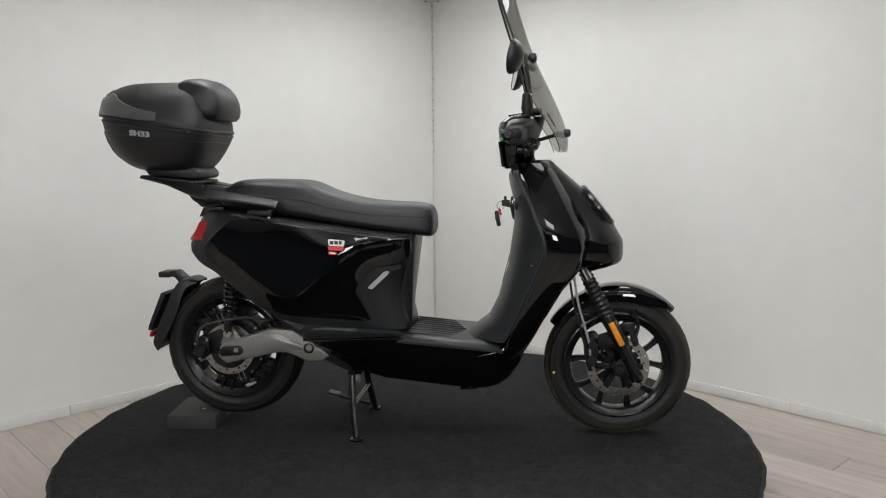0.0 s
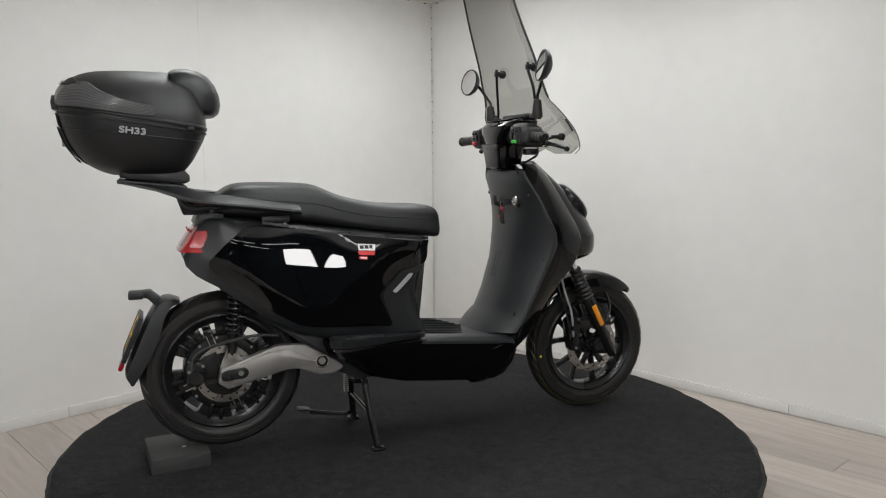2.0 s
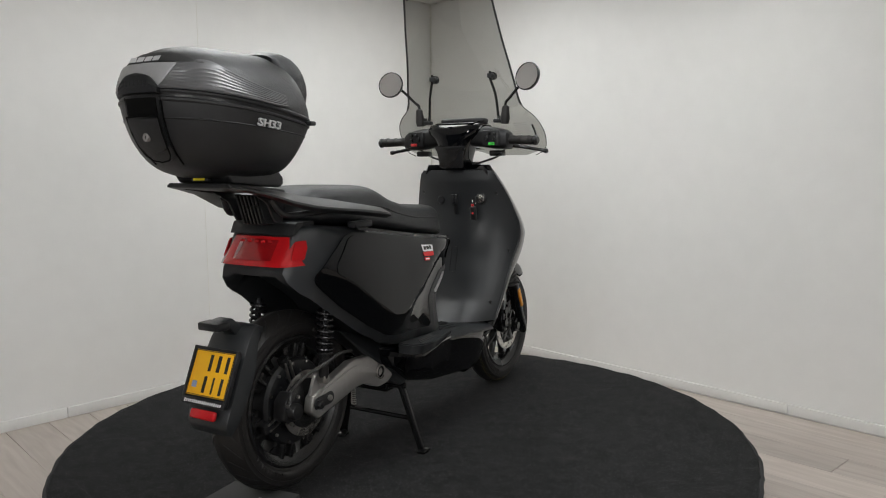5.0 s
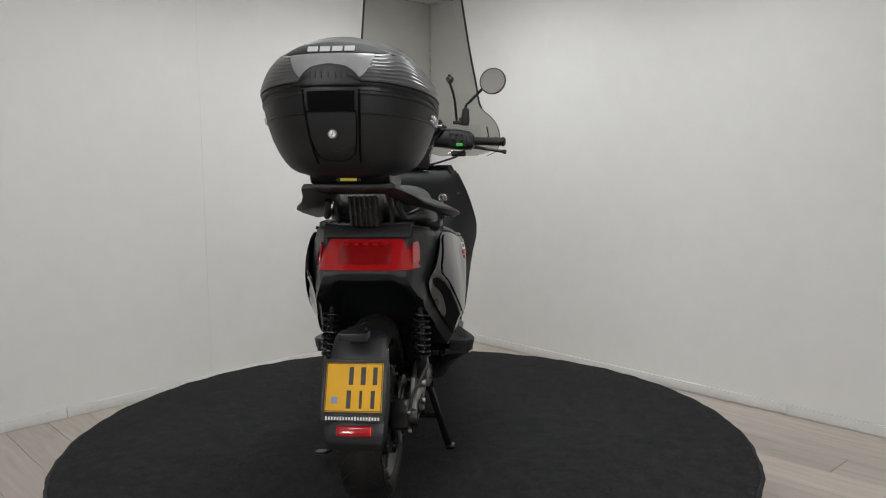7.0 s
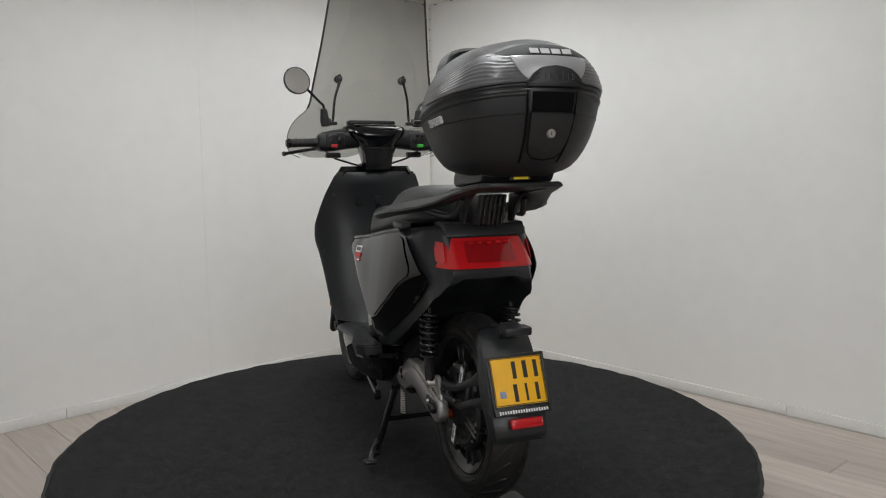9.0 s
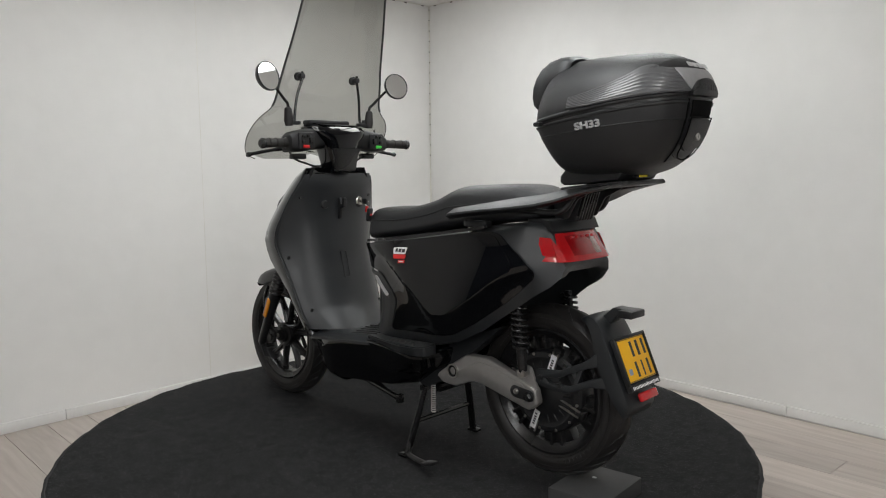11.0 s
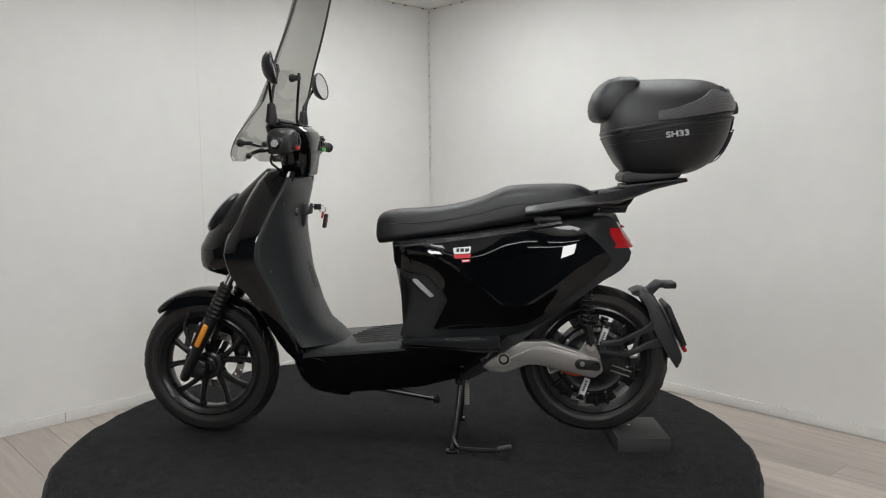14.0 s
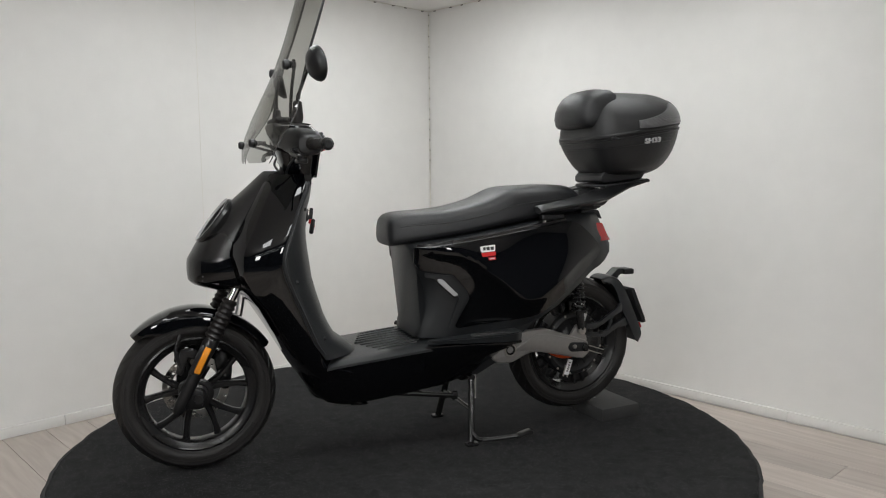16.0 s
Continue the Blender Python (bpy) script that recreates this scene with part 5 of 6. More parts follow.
# ---- luggage rack and grab rails ----
rack = part("luggage_rack", move(rbox(0, 0, 0, 0.205, 0.225, 0.014, 0.006), pose(-0.870, 0, 0.935, 0, 6.2, 0)), BLACK, scooter, "black luggage rack with grab rails")
for s in (1, -1):
    rings = []
    for x, y0, y1, z0, z1, th in ((-0.972, 0.085, 0.112, 0.949, 0.947, 0.010), (-0.935, 0.080, 0.122, 0.943, 0.940, 0.016), (-0.86, 0.072, 0.140, 0.934, 0.924, 0.020), (-0.79, 0.075, 0.164, 0.922, 0.900, 0.024),
                                  (-0.735, 0.090, 0.192, 0.908, 0.886, 0.028), (-0.66, 0.125, 0.213, 0.897, 0.876, 0.030), (-0.56, 0.155, 0.225, 0.880, 0.866, 0.034), (-0.47, 0.165, 0.229, 0.866, 0.854, 0.035), (-0.436, 0.168, 0.229, 0.860, 0.849, 0.035), (-0.430, 0.172, 0.226, 0.856, 0.846, 0.028)):
        rings.append([(x, s * y0, z0), (x, s * (y0 + (y1 - y0) * 0.45), z0 + 0.004), (x, s * y1, z1), (x, s * (y1 + 0.002), z1 - 0.006), (x, s * (y1 - 0.016), z1 - th * 0.50), (x, s * (y0 + 0.004), z0 - th * 0.62)])
    part("grab_rail", loft(rings), BLACK, rack, "flat black grab rail")
    part("rail_foot", rbox(-0.505, s * 0.165, 0.818, 0.09, 0.03, 0.020, 0.004), BLACK, rack)
    part("rail_bolt", lathe([(0.007, -0.008), (0.007, 0.008)], (-0.475, s * 0.165, 0.800), 8, "z"), STEEL, rack)
    part("rail_strut", tube(smooth_line([(-0.80, s * 0.09, 0.905), (-0.775, s * 0.10, 0.868), (-0.735, s * 0.11, 0.858), (-0.62, s * 0.13, 0.866)], 14), 0.009, 8), BLACK, rack)
post = part("rack_post", slab(rounded([(-0.800, 0.915), (-0.770, 0.832), (-0.70, 0.832), (-0.69, 0.905)], 0.008), -0.040, 0.040, 0.004), BLACK, rack)
for k in range(6):
    part("fin", slab(rounded([(-0.808, 0.915), (-0.780, 0.832), (-0.76, 0.832), (-0.78, 0.915)], 0.004), -0.0365 + 0.0135 * k, -0.0325 + 0.0135 * k + 0.002, 0.001, 1), SATIN, rack)
part("rack_gusset", slab(rounded([(-0.86, 0.925), (-0.80, 0.895), (-0.77, 0.84), (-0.74, 0.84), (-0.75, 0.915)], 0.008), -0.075, -0.068, 0.001), BLACK, rack)
part("rack_gusset", slab(rounded([(-0.86, 0.925), (-0.80, 0.895), (-0.77, 0.84), (-0.74, 0.84), (-0.75, 0.915)], 0.008), 0.068, 0.075, 0.001), BLACK, rack)
part("warning_label", move(rbox(0, 0, 0, 0.003, 0.040, 0.010, 0.0005, 1), pose(-0.9668, 0.0, 0.964)), STICKER, rack, "small yellow warning label")

# ---- stands, ledges, pillar trim, badges ----
stand = part("centre_stand", join(tube([(-0.205, -0.12, 0.235), (-0.205, 0.12, 0.235)], 0.011, 12), rbox(-0.205, 0, 0.225, 0.05, 0.12, 0.03, 0.006)), SATIN, scooter, "black tubular centre stand, lowered")
for s in (1, -1):
    foot = (-0.178, s * 0.168, 0.012)
    part("leg", tube(smooth_line([(-0.205, s * 0.105, 0.235), (-0.195, s * 0.135, 0.13), foot], 8), 0.0125, 12), SATIN, stand)
    part("foot_plate", rbox(-0.178, s * 0.176, 0.006, 0.045, 0.030, 0.012, 0.004), SATIN, stand)
tang = part("tang", tube(smooth_line([(-0.182, 0.160, 0.052), (-0.200, 0.185, 0.024), (-0.25, 0.205, 0.024), (-0.335, 0.232, 0.034)], 14), 0.008, 10), SATIN, stand, "foot lever")
part("pad", rbox(-0.360, 0.240, 0.045, 0.050, 0.038, 0.010, 0.004, 2, Matrix.Rotation(radians(12), 4, "Y")), SATIN, stand)
part("stand_brace", tube([(-0.193, -0.135, 0.12), (-0.193, 0.135, 0.12)], 0.008, 8), SATIN, stand)
coil = [(-0.225 + 0.008 * math.cos(a), 0.085 + 0.008 * math.sin(a), 0.245 - 0.10 * i / 90) for i, a in ((i, 2 * math.pi * 13 * i / 90) for i in range(91))]
part("return_spring", tube(coil, 0.0018, 5), STEEL, stand)
sidest = part("side_stand", join(tube([(0.085, 0.125, 0.212), (0.02, 0.135, 0.205), (-0.115, 0.145, 0.186)], 0.009, 10), tube([(0.03, 0.12, 0.213), (-0.03, 0.128, 0.196), (-0.095, 0.140, 0.181)], 0.006, 8)), SATIN, scooter, "folded black side stand")
part("foot_pad", rbox(-0.122, 0.147, 0.187, 0.022, 0.022, 0.030, 0.004), SATIN, sidest)
part("pivot_plate", rbox(0.08, 0.118, 0.215, 0.03, 0.02, 0.022, 0.004), SATIN, sidest)
for s in (1, -1):
    ledge = bmesh.new()
    pts = rounded([(-0.345, 0.185), (-0.348, 0.246), (-0.318, 0.268), (-0.25, 0.266), (-0.13, 0.232), (-0.03, 0.203), (0.0, 0.19), (-0.02, 0.17)], 0.012)
    f = ledge.faces.new([ledge.verts.new((x, s * y, 0.392)) for x, y in pts])
    ext = bmesh.ops.extrude_face_region(ledge, geom=[f])
    for v in (g for g in ext["geom"] if isinstance(g, bmesh.types.BMVert)):
        v.co.z = 0.406 + 0.018 * max(0.0, min(1.0, (-0.05 - v.co.x) / 0.28))
    for v in ledge.verts:
        if v.co.z < 0.398 and abs(v.co.y) > 0.2:
            v.co.y *= 0.975
    bmesh.ops.recalc_face_normals(ledge, faces=ledge.faces)
    bmesh.ops.bevel(ledge, geom=[e for e in ledge.edges if min(v.co.z for v in e.verts) > 0.4], offset=0.004, segments=2, affect="EDGES")
    ld = part("foot_ledge", ledge, MATTE, scooter, "dark grey passenger foot ledge")
    for k in range(3):
        part("groove", tube([(-0.30 + 0.012 * k, s * (0.246 - 0.012 * k), 0.4225), (-0.16, s * (0.224 - 0.012 * k), 0.4145)], 0.0022, 5), INK, ld)
    skirt = []
    for x, z0, z1, w0, w1 in ((-0.34, 0.374, 0.390, 0.20, 0.250), (-0.30, 0.330, 0.389, 0.19, 0.262), (-0.20, 0.275, 0.388, 0.185, 0.246), (-0.10, 0.245, 0.386, 0.182, 0.216), (0.0, 0.232, 0.382, 0.180, 0.192)):
        skirt.append([(x, s * 0.10, z0), (x, s * w0 * 0.8, z0), (x, s * (w0 * 0.6 + w1 * 0.4), (z0 * 0.5 + z1 * 0.5)), (x, s * w1, z1 - 0.008), (x, s * w1, z1), (x, s * 0.10, z1)])
    part("ledge_skirt", loft(skirt), GLOSS, scooter, "high-gloss black skirt under the foot ledge")
    part("pillar_trim", skin(rounded([(-0.006, 0.640), (-0.092, 0.628), (-0.142, 0.575), (-0.155, 0.545), (-0.112, 0.440), (-0.092, 0.440), (-0.128, 0.545), (-0.112, 0.575), (-0.078, 0.612), (-0.006, 0.625)], 0.008), tail_width, 0.0, 0.003, s), MATTE, scooter)
    part("pillar_slot", skin(rounded([(-0.122, 0.560), (-0.108, 0.553), (-0.050, 0.607), (-0.046, 0.618), (-0.062, 0.618)], 0.005), tail_width, 0.002, 0.004, s, 0.02), PALEGREY, scooter, "pale grey reflector strip")
    part("slot_frame", skin(rounded([(-0.130, 0.560), (-0.108, 0.545), (-0.044, 0.603), (-0.038, 0.624), (-0.066, 0.624)], 0.006), tail_width, 0.0, 0.003, s, 0.02), BLACK, scooter)
    badge = part("badge", skin(rounded([(-0.250, 0.733), (-0.190, 0.728), (-0.193, 0.708), (-0.247, 0.711)], 0.004), tail_width, 0.0085, 0.0018, s, 0.02), WHITE, scooter, "silver and red badge")
    for x0, x1 in ((-0.243, -0.230), (-0.227, -0.214), (-0.211, -0.201)):
        part("print_bar", skin([(x0, 0.727), (x1, 0.726), (x1, 0.715), (x0, 0.716)], tail_width, 0.0106, 0.0004, s, 0.02), INK, badge)
    part("red_bar", skin(rounded([(-0.250, 0.7095), (-0.192, 0.7065), (-0.196, 0.693), (-0.247, 0.696)], 0.003), tail_width, 0.0085, 0.0022, s, 0.02), REDPLASTIC, badge)
    part("red_bar", skin([(-0.247, 0.692), (-0.218, 0.690), (-0.220, 0.680), (-0.247, 0.682)], tail_width, 0.0085, 0.0016, s, 0.02), REDPLASTIC, badge)
    part("print_bar", skin([(-0.243, 0.689), (-0.222, 0.6875), (-0.223, 0.6835), (-0.243, 0.685)], tail_width, 0.0102, 0.0004, s, 0.02), WHITE, badge)
    # thin black strip on the body that draws the shade below the seat
    part("seat_shadow_gap", skin([(0.02, 0.738), (-0.25, 0.768), (-0.55, 0.815), (-0.55, 0.806), (-0.25, 0.760), (0.02, 0.730)], tail_width, 0.001, 0.004, s), SATIN, scooter)
for k in range(9):
    y = -0.132 + 0.033 * k
    part("rib", tube([(-0.005 + 0.02 * (abs(k - 4) == 4), y, 0.3925), (0.10, y, 0.3845), (0.205 - 0.012 * abs(k - 4), y, 0.3765)], 0.0032, 6), BLACK, floorboard)

# ---- on the legshield ----


def shield_x(y, z):
    xc, xe, w, xs, ws, xf = front_half(z)
    return xc + (xe - xc) * (min(1.0, abs(y) / w) ** 2.6)


lock = part("ignition_lock", lathe([(0.0005, -0.010), (0.006, -0.010), (0.007, -0.006), (0.015, -0.006), (0.019, -0.002), (0.020, 0.02)], (shield_x(-0.105, 0.849) - 0.002, -0.105, 0.849), 28, "x"), STEEL, scooter, "steel ignition lock")
part("lock_collar", lathe([(0.020, -0.003), (0.025, 0.0), (0.026, 0.02)], (shield_x(-0.105, 0.849), -0.105, 0.849), 28, "x"), BLACK, lock)
hx = shield_x(0, 0.83)
hook = part("bag_hook", slab(rounded([(hx + 0.005, 0.868), (hx - 0.012, 0.866), (hx - 0.014, 0.845), (hx - 0.024, 0.842), (hx - 0.028, 0.868), (hx - 0.038, 0.866), (hx - 0.034, 0.830), (hx - 0.014, 0.826), (hx - 0.006, 0.785), (hx + 0.006, 0.780)], 0.005),
                             -0.008, 0.008, 0.003), BLACK, scooter, "folding black bag hook")
part("socket_cap", lathe([(0.0005, -0.006), (0.014, -0.006), (0.017, -0.002), (0.018, 0.015)], (shield_x(0.072, 0.842), 0.072, 0.842), 24, "x"), BLACK, scooter)
for y, z in ((0.168, 0.872), (0.205, 0.640), (0.168, 0.440), (0.155, 0.952 - 0.04)):
    if z > 0.9:
        continue
    for s in (1, -1):
        part("screw", lathe([(0.0005, -0.002), (0.006, -0.003), (0.007, 0.004)], (shield_x(y, z) - 0.001, s * y, z), 12, "x"), INK, scooter)
hatch = rounded([(-0.013, 0.555), (0.013, 0.555), (0.013, 0.655), (-0.013, 0.655)], 0.004)
part("hatch_line", tube([(shield_x(y, z) - 0.0006, y, z) for y, z in hatch + hatch[:1]], 0.0013, 5), INK, scooter)
part("steering_neck", tube([(0.44, 0, 0.93), (0.40, 0, 1.03)], 0.040, 20), BLACK, scooter)

# ---- handlebar ----
rings = []
for z, x0, x1, w in ((0.966, 0.348, 0.436, 0.046), (0.972, 0.343, 0.441, 0.051), (1.01, 0.338, 0.450, 0.055), (1.05, 0.331, 0.462, 0.064), (1.085, 0.325, 0.472, 0.086), (1.105, 0.324, 0.480, 0.112), (1.125, 0.330, 0.487, 0.126), (1.142, 0.352, 0.490, 0.124), (1.152, 0.385, 0.488, 0.105)):
    ring = []
    for k in range(28):
        a = 2 * math.pi * k / 28
        c, s = math.cos(a), math.sin(a)
        ring.append(((x0 + x1) / 2 + (x1 - x0) / 2 * math.copysign(abs(c) ** 0.55, c), w * math.copysign(abs(s) ** 0.55, s), z))
    rings.append(ring)
bar_cover = part("handlebar_cover", loft(rings), GLOSS, scooter, "black handlebar cover", 34)
part("cover_face", slab(rounded([(-0.052, 0.972), (-0.058, 1.03), (-0.072, 1.060), (0.072, 1.060), (0.058, 1.03), (0.052, 0.972)], 0.008), -0.004, 0.004, 0.002), SATIN, bar_cover)
face = bar_cover.children[0].data
face.transform(Matrix.Translation((0.3335, 0, 0)) @ Matrix.Rotation(radians(-90), 4, "Z"))
for v in face.vertices:
    v.co.x += (1.03 - v.co.z) * 0.13
part("dash_hood", rbox(0.452, 0, 1.162, 0.05, 0.20, 0.020, 0.008, 3), BLACK, bar_cover, "black instrument hood")
part("dash_screen", move(rbox(0, 0, 0, 0.09, 0.17, 0.004, 0.002), pose(0.405, 0, 1.1545, 0, -8, 0)), GLOSS, bar_cover, "dark instrument screen")
for s in (1, -1):
    rings = []
    for y, xc, zc, hx, hz in ((0.070, 0.415, 1.098, 0.055, 0.040), (0.13, 0.410, 1.094, 0.054, 0.042), (0.175, 0.402, 1.088, 0.050, 0.042), (0.215, 0.396, 1.083, 0.044, 0.038), (0.232, 0.393, 1.081, 0.036, 0.030), (0.238, 0.392, 1.081, 0.020, 0.018)):
        rings.append([(xc + hx * math.copysign(abs(math.cos(a)) ** 0.6, math.cos(a)), s * y, zc + hz * math.copysign(abs(math.sin(a)) ** 0.6, math.sin(a))) for a in (2 * math.pi * k / 24 for k in range(24))])
    pod = part("switch_pod", loft(rings), BLACK, scooter, "black switch housing")
    part("switch_plate", rbox(0.351, s * 0.172, 1.088, 0.010, 0.072, 0.062, 0.005), BLACK, pod)
    for k, (dy, dz, sy, sz) in enumerate(((0.018, 0.016, 0.012, 0.010), (-0.004, 0.018, 0.012, 0.010), (0.018, -0.004, 0.013, 0.012), (-0.016, 0.0, 0.014, 0.022))):
        part("button", rbox(0.344, s * (0.172 + dy), 1.088 + dz, 0.010, sy, sz, 0.002), SATIN, pod)
    part("coloured_button", rbox(0.343, s * 0.178, 1.066, 0.012, 0.026, 0.012, 0.003), REDPLASTIC if s > 0 else GREEN, pod, "red button" if s > 0 else "green button")
    grip = part("grip", tube([(0.390 - 0.022 * u, s * (0.232 + 0.115 * u), 1.081 - 0.004 * u) for u in (0, 0.03, 0.1, 0.5, 0.9, 1.0)], [0.021, 0.021, 0.0168, 0.0165, 0.0172, 0.0165], 20), RUBBER, scooter, "black rubber grip")
    for k in range(3):
        part("grip_rib", lathe([(0.0166, -0.003), (0.0182, -0.002), (0.0182, 0.002), (0.0166, 0.003)], (0.390 - 0.005 - 0.007 * k, s * (0.255 + 0.0345 * k), 1.080), 20, "y", True), RUBBER, grip)
    part("bar_end", tube([(0.368, s * 0.345, 1.077), (0.367, s * 0.349, 1.077), (0.3665, s * 0.356, 1.077), (0.366, s * 0.364, 1.077)], [0.014, 0.019, 0.0195, 0.012], 20), SATIN, grip, "black bar end weight")
    lever = part("brake_lever", tube(smooth_line([(0.415, s * 0.215, 1.064), (0.450, s * 0.235, 1.058), (0.462, s * 0.28, 1.050), (0.458, s * 0.33, 1.042), (0.452, s * 0.366, 1.036)], 20), [0.009] * 6 + [0.0068] * 11 + [0.008, 0.010, 0.008], 10), SATIN, scooter, "black brake lever")
    part("lever_bracket", rbox(0.415, s * 0.212, 1.060, 0.04, 0.03, 0.03, 0.006), BLACK, scooter)
    part("brake_reservoir", rbox(0.412, s * 0.170, 1.030, 0.034, 0.060, 0.022, 0.006), SATIN, scooter)
    part("brake_hose", tube(smooth_line([(0.425, s * 0.20, 1.05), (0.445, s * 0.16, 1.02), (0.445, s * 0.10, 1.00), (0.44, s * 0.05, 0.985)], 16), 0.0042, 8), BLACK, scooter)
    mirror = part("mirror", lathe([(0.0005, 0.030), (0.020, 0.027), (0.040, 0.018), (0.052, 0.004), (0.0545, -0.006), (0.053, -0.010), (0.050, -0.010), (0.050, -0.006), (0.0005, -0.006)], (0, 0, 0), 40, "x"), BLACK, scooter, "round black rear-view mirror")
    face_turn = Matrix.Translation((0.385, s * 0.313, 1.318)) @ Matrix.Rotation(radians(s * 12), 4, "Z") @ Matrix.Rotation(radians(11), 4, "Y")
    mirror.data.transform(face_turn)
    part("mirror_glass", move(lathe([(0.0005, -0.0085), (0.0495, -0.0085), (0.0495, -0.007), (0.0005, -0.007)], (0, 0, 0), 40, "x"), face_turn), MIRROR, mirror, "silvered mirror glass")
    part("stem", tube(smooth_line([(0.425, s * 0.197, 1.150), (0.424, s * 0.200, 1.222), (0.420, s * 0.218, 1.243), (0.408, s * 0.275, 1.296), (0.400, s * 0.306, 1.316)], 18), 0.0055, 10), SATIN, mirror)
    part("boot", tube([(0.425, s * 0.197, 1.145), (0.425, s * 0.197, 1.165), (0.424, s * 0.200, 1.212), (0.424, s * 0.200, 1.216)], [0.014, 0.019, 0.0135, 0.008], 16), RUBBER, mirror, "rubber boot")

# ---- windscreen ----
windscreen = thing("windscreen", "tall smoked clear windscreen on black stays", "windscreen")
windscreen.matrix_basis = HOME
SCREEN = [(1.022, 0.566, 0.530, 0.285), (1.035, 0.567, 0.527, 0.316), (1.06, 0.567, 0.518, 0.334), (1.10, 0.560, 0.498, 0.338), (1.14, 0.546, 0.470, 0.330), (1.18, 0.530, 0.446, 0.303), (1.21, 0.516, 0.434, 0.268), (1.24, 0.502, 0.426, 0.254), (1.30, 0.472, 0.408, 0.245),
          (1.37, 0.442, 0.388, 0.232), (1.45, 0.414, 0.360, 0.218), (1.53, 0.390, 0.334, 0.206), (1.62, 0.364, 0.308, 0.193), (1.70, 0.342, 0.286, 0.182), (1.77, 0.322, 0.268, 0.164), (1.80, 0.314, 0.272, 0.135)]


def screen_point(z, u, lift=0.0):
    c, e, w = table(z, SCREEN)
    return Vector((c - (c - e) * abs(u) ** 2.4 + lift, w * u, z))


bm = bmesh.new()
rows = []
levels = [1.022 + (1.80 - 1.022) * i / 60 for i in range(61)]
for z in levels:
    rows.append([bm.verts.new(screen_point(z, -1 + 2 * k / 36)) for k in range(37)])
for a, b in zip(rows, rows[1:]):
    for k in range(36):
        bm.faces.new((a[k], a[k + 1], b[k + 1], b[k]))
for row in rows[:2]:
    for k, v in enumerate(row):
        v.co.z += 0.020 * max(0.0, 1 - abs(k - 18) / 5.0) + (0.012 * max(0, abs(k - 18) - 15) / 3)
pane = part("pane", bm, SMOKE, windscreen, "curved smoked acrylic pane", 70)
pane.visible_shadow = False
for s in (1, -1):
    part("edge_trim", tube([screen_point(z, s * 1.0) for z in levels if z > 1.215], 0.0042, 8), SMOKE_EDGE, windscreen, "dark protective edge trim")
    part("edge", tube([screen_point(z, s * 1.0) for z in levels if z <= 1.22], 0.0016, 6), SMOKE_EDGE, windscreen)
    hole = screen_point(1.335, s * 0.56)
    part("clamp_knob", lathe([(0.006, -0.026), (0.010, -0.022), (0.012, -0.006), (0.016, -0.004), (0.016, 0.010), (0.010, 0.015), (0.0005, 0.016)], (hole.x, hole.y, hole.z), 18, "x"), BLACK, windscreen, "black clamp knob")
    stay = part("stay", tube(smooth_line([(0.432, s * 0.188, 1.150), (0.436, s * 0.165, 1.160), (0.440, s * 0.160, 1.180), (0.432, s * 0.152, 1.26), (hole.x - 0.022, hole.y, 1.325), (hole.x - 0.022, hole.y, 1.352)], 22), 0.0052, 10), SATIN, windscreen, "black screen stay")
    part("stay_clamp", rbox(hole.x - 0.02, hole.y, 1.335, 0.018, 0.022, 0.020, 0.004), BLACK, stay)
    part("stay_foot", rbox(0.433, s * 0.172, 1.158, 0.030, 0.050, 0.014, 0.003), BLACK, stay)
    part("stay_bolt", lathe([(0.009, -0.012), (0.010, 0.0), (0.007, 0.010)], (0.436, s * 0.178, 1.168), 10, "z"), BLACK, stay)
    low = screen_point(1.085, s * 0.40)
    part("lower_knob", lathe([(0.006, -0.04), (0.008, -0.01), (0.013, -0.006), (0.014, 0.008), (0.009, 0.014), (0.0005, 0.015)], (low.x, low.y, low.z), 18, "x"), BLACK, windscreen, "black lower screen knob")
    part("lower_stay", tube([(0.45, s * 0.11, 1.06), (low.x - 0.02, low.y, low.z)], 0.0045, 8), SATIN, windscreen)
lines = []
for k in range(7):
    z = 1.150 - 0.008 * k
    p, q = screen_point(z, -0.58, -0.002), screen_point(z, -0.78, -0.002)
    lines.append(tube([p, (p + q) / 2, q], 0.0008, 4))
part("print_bars", join(*lines), INK, windscreen, "small illegible print on the pane")
part("print_block", tube([screen_point(z, -0.86, -0.002) for z in (1.142, 1.128, 1.114, 1.10)], 0.0035, 4), INK, windscreen)

# ---- key in the lock ----
key = thing("ignition_key", "ignition key with black fob on a red tag", "key")
kx = shield_x(-0.105, 0.849)
key.matrix_basis = HOME
part("key_head", rbox(kx - 0.034, -0.105, 0.849, 0.028, 0.008, 0.022, 0.003), BLACK, key)
part("blade", rbox(kx - 0.014, -0.105, 0.849, 0.02, 0.003, 0.008, 0.001, 1), STEEL, key)
part("key_ring", tube([(kx - 0.052 + 0.013 * math.cos(a), -0.105 + 0.004 * math.sin(a), 0.840 + 0.013 * math.sin(a)) for a in (2 * math.pi * k / 24 for k in range(25))], 0.0012, 6, False), STEEL, key)
part("red_tag", rbox(kx - 0.054, -0.100, 0.818, 0.008, 0.012, 0.026, 0.003, 2, Matrix.Rotation(radians(-14), 4, "Y")), REDPLASTIC, key)
fob = part("remote_fob", rbox(kx - 0.062, -0.108, 0.795, 0.014, 0.026, 0.055, 0.006, 3, Matrix.Rotation(radians(-10), 4, "Y")), BLACK, key, "black remote fob")
part("fob_button", rbox(kx - 0.070, -0.108, 0.795, 0.003, 0.008, 0.008, 0.001), REDPLASTIC, fob)

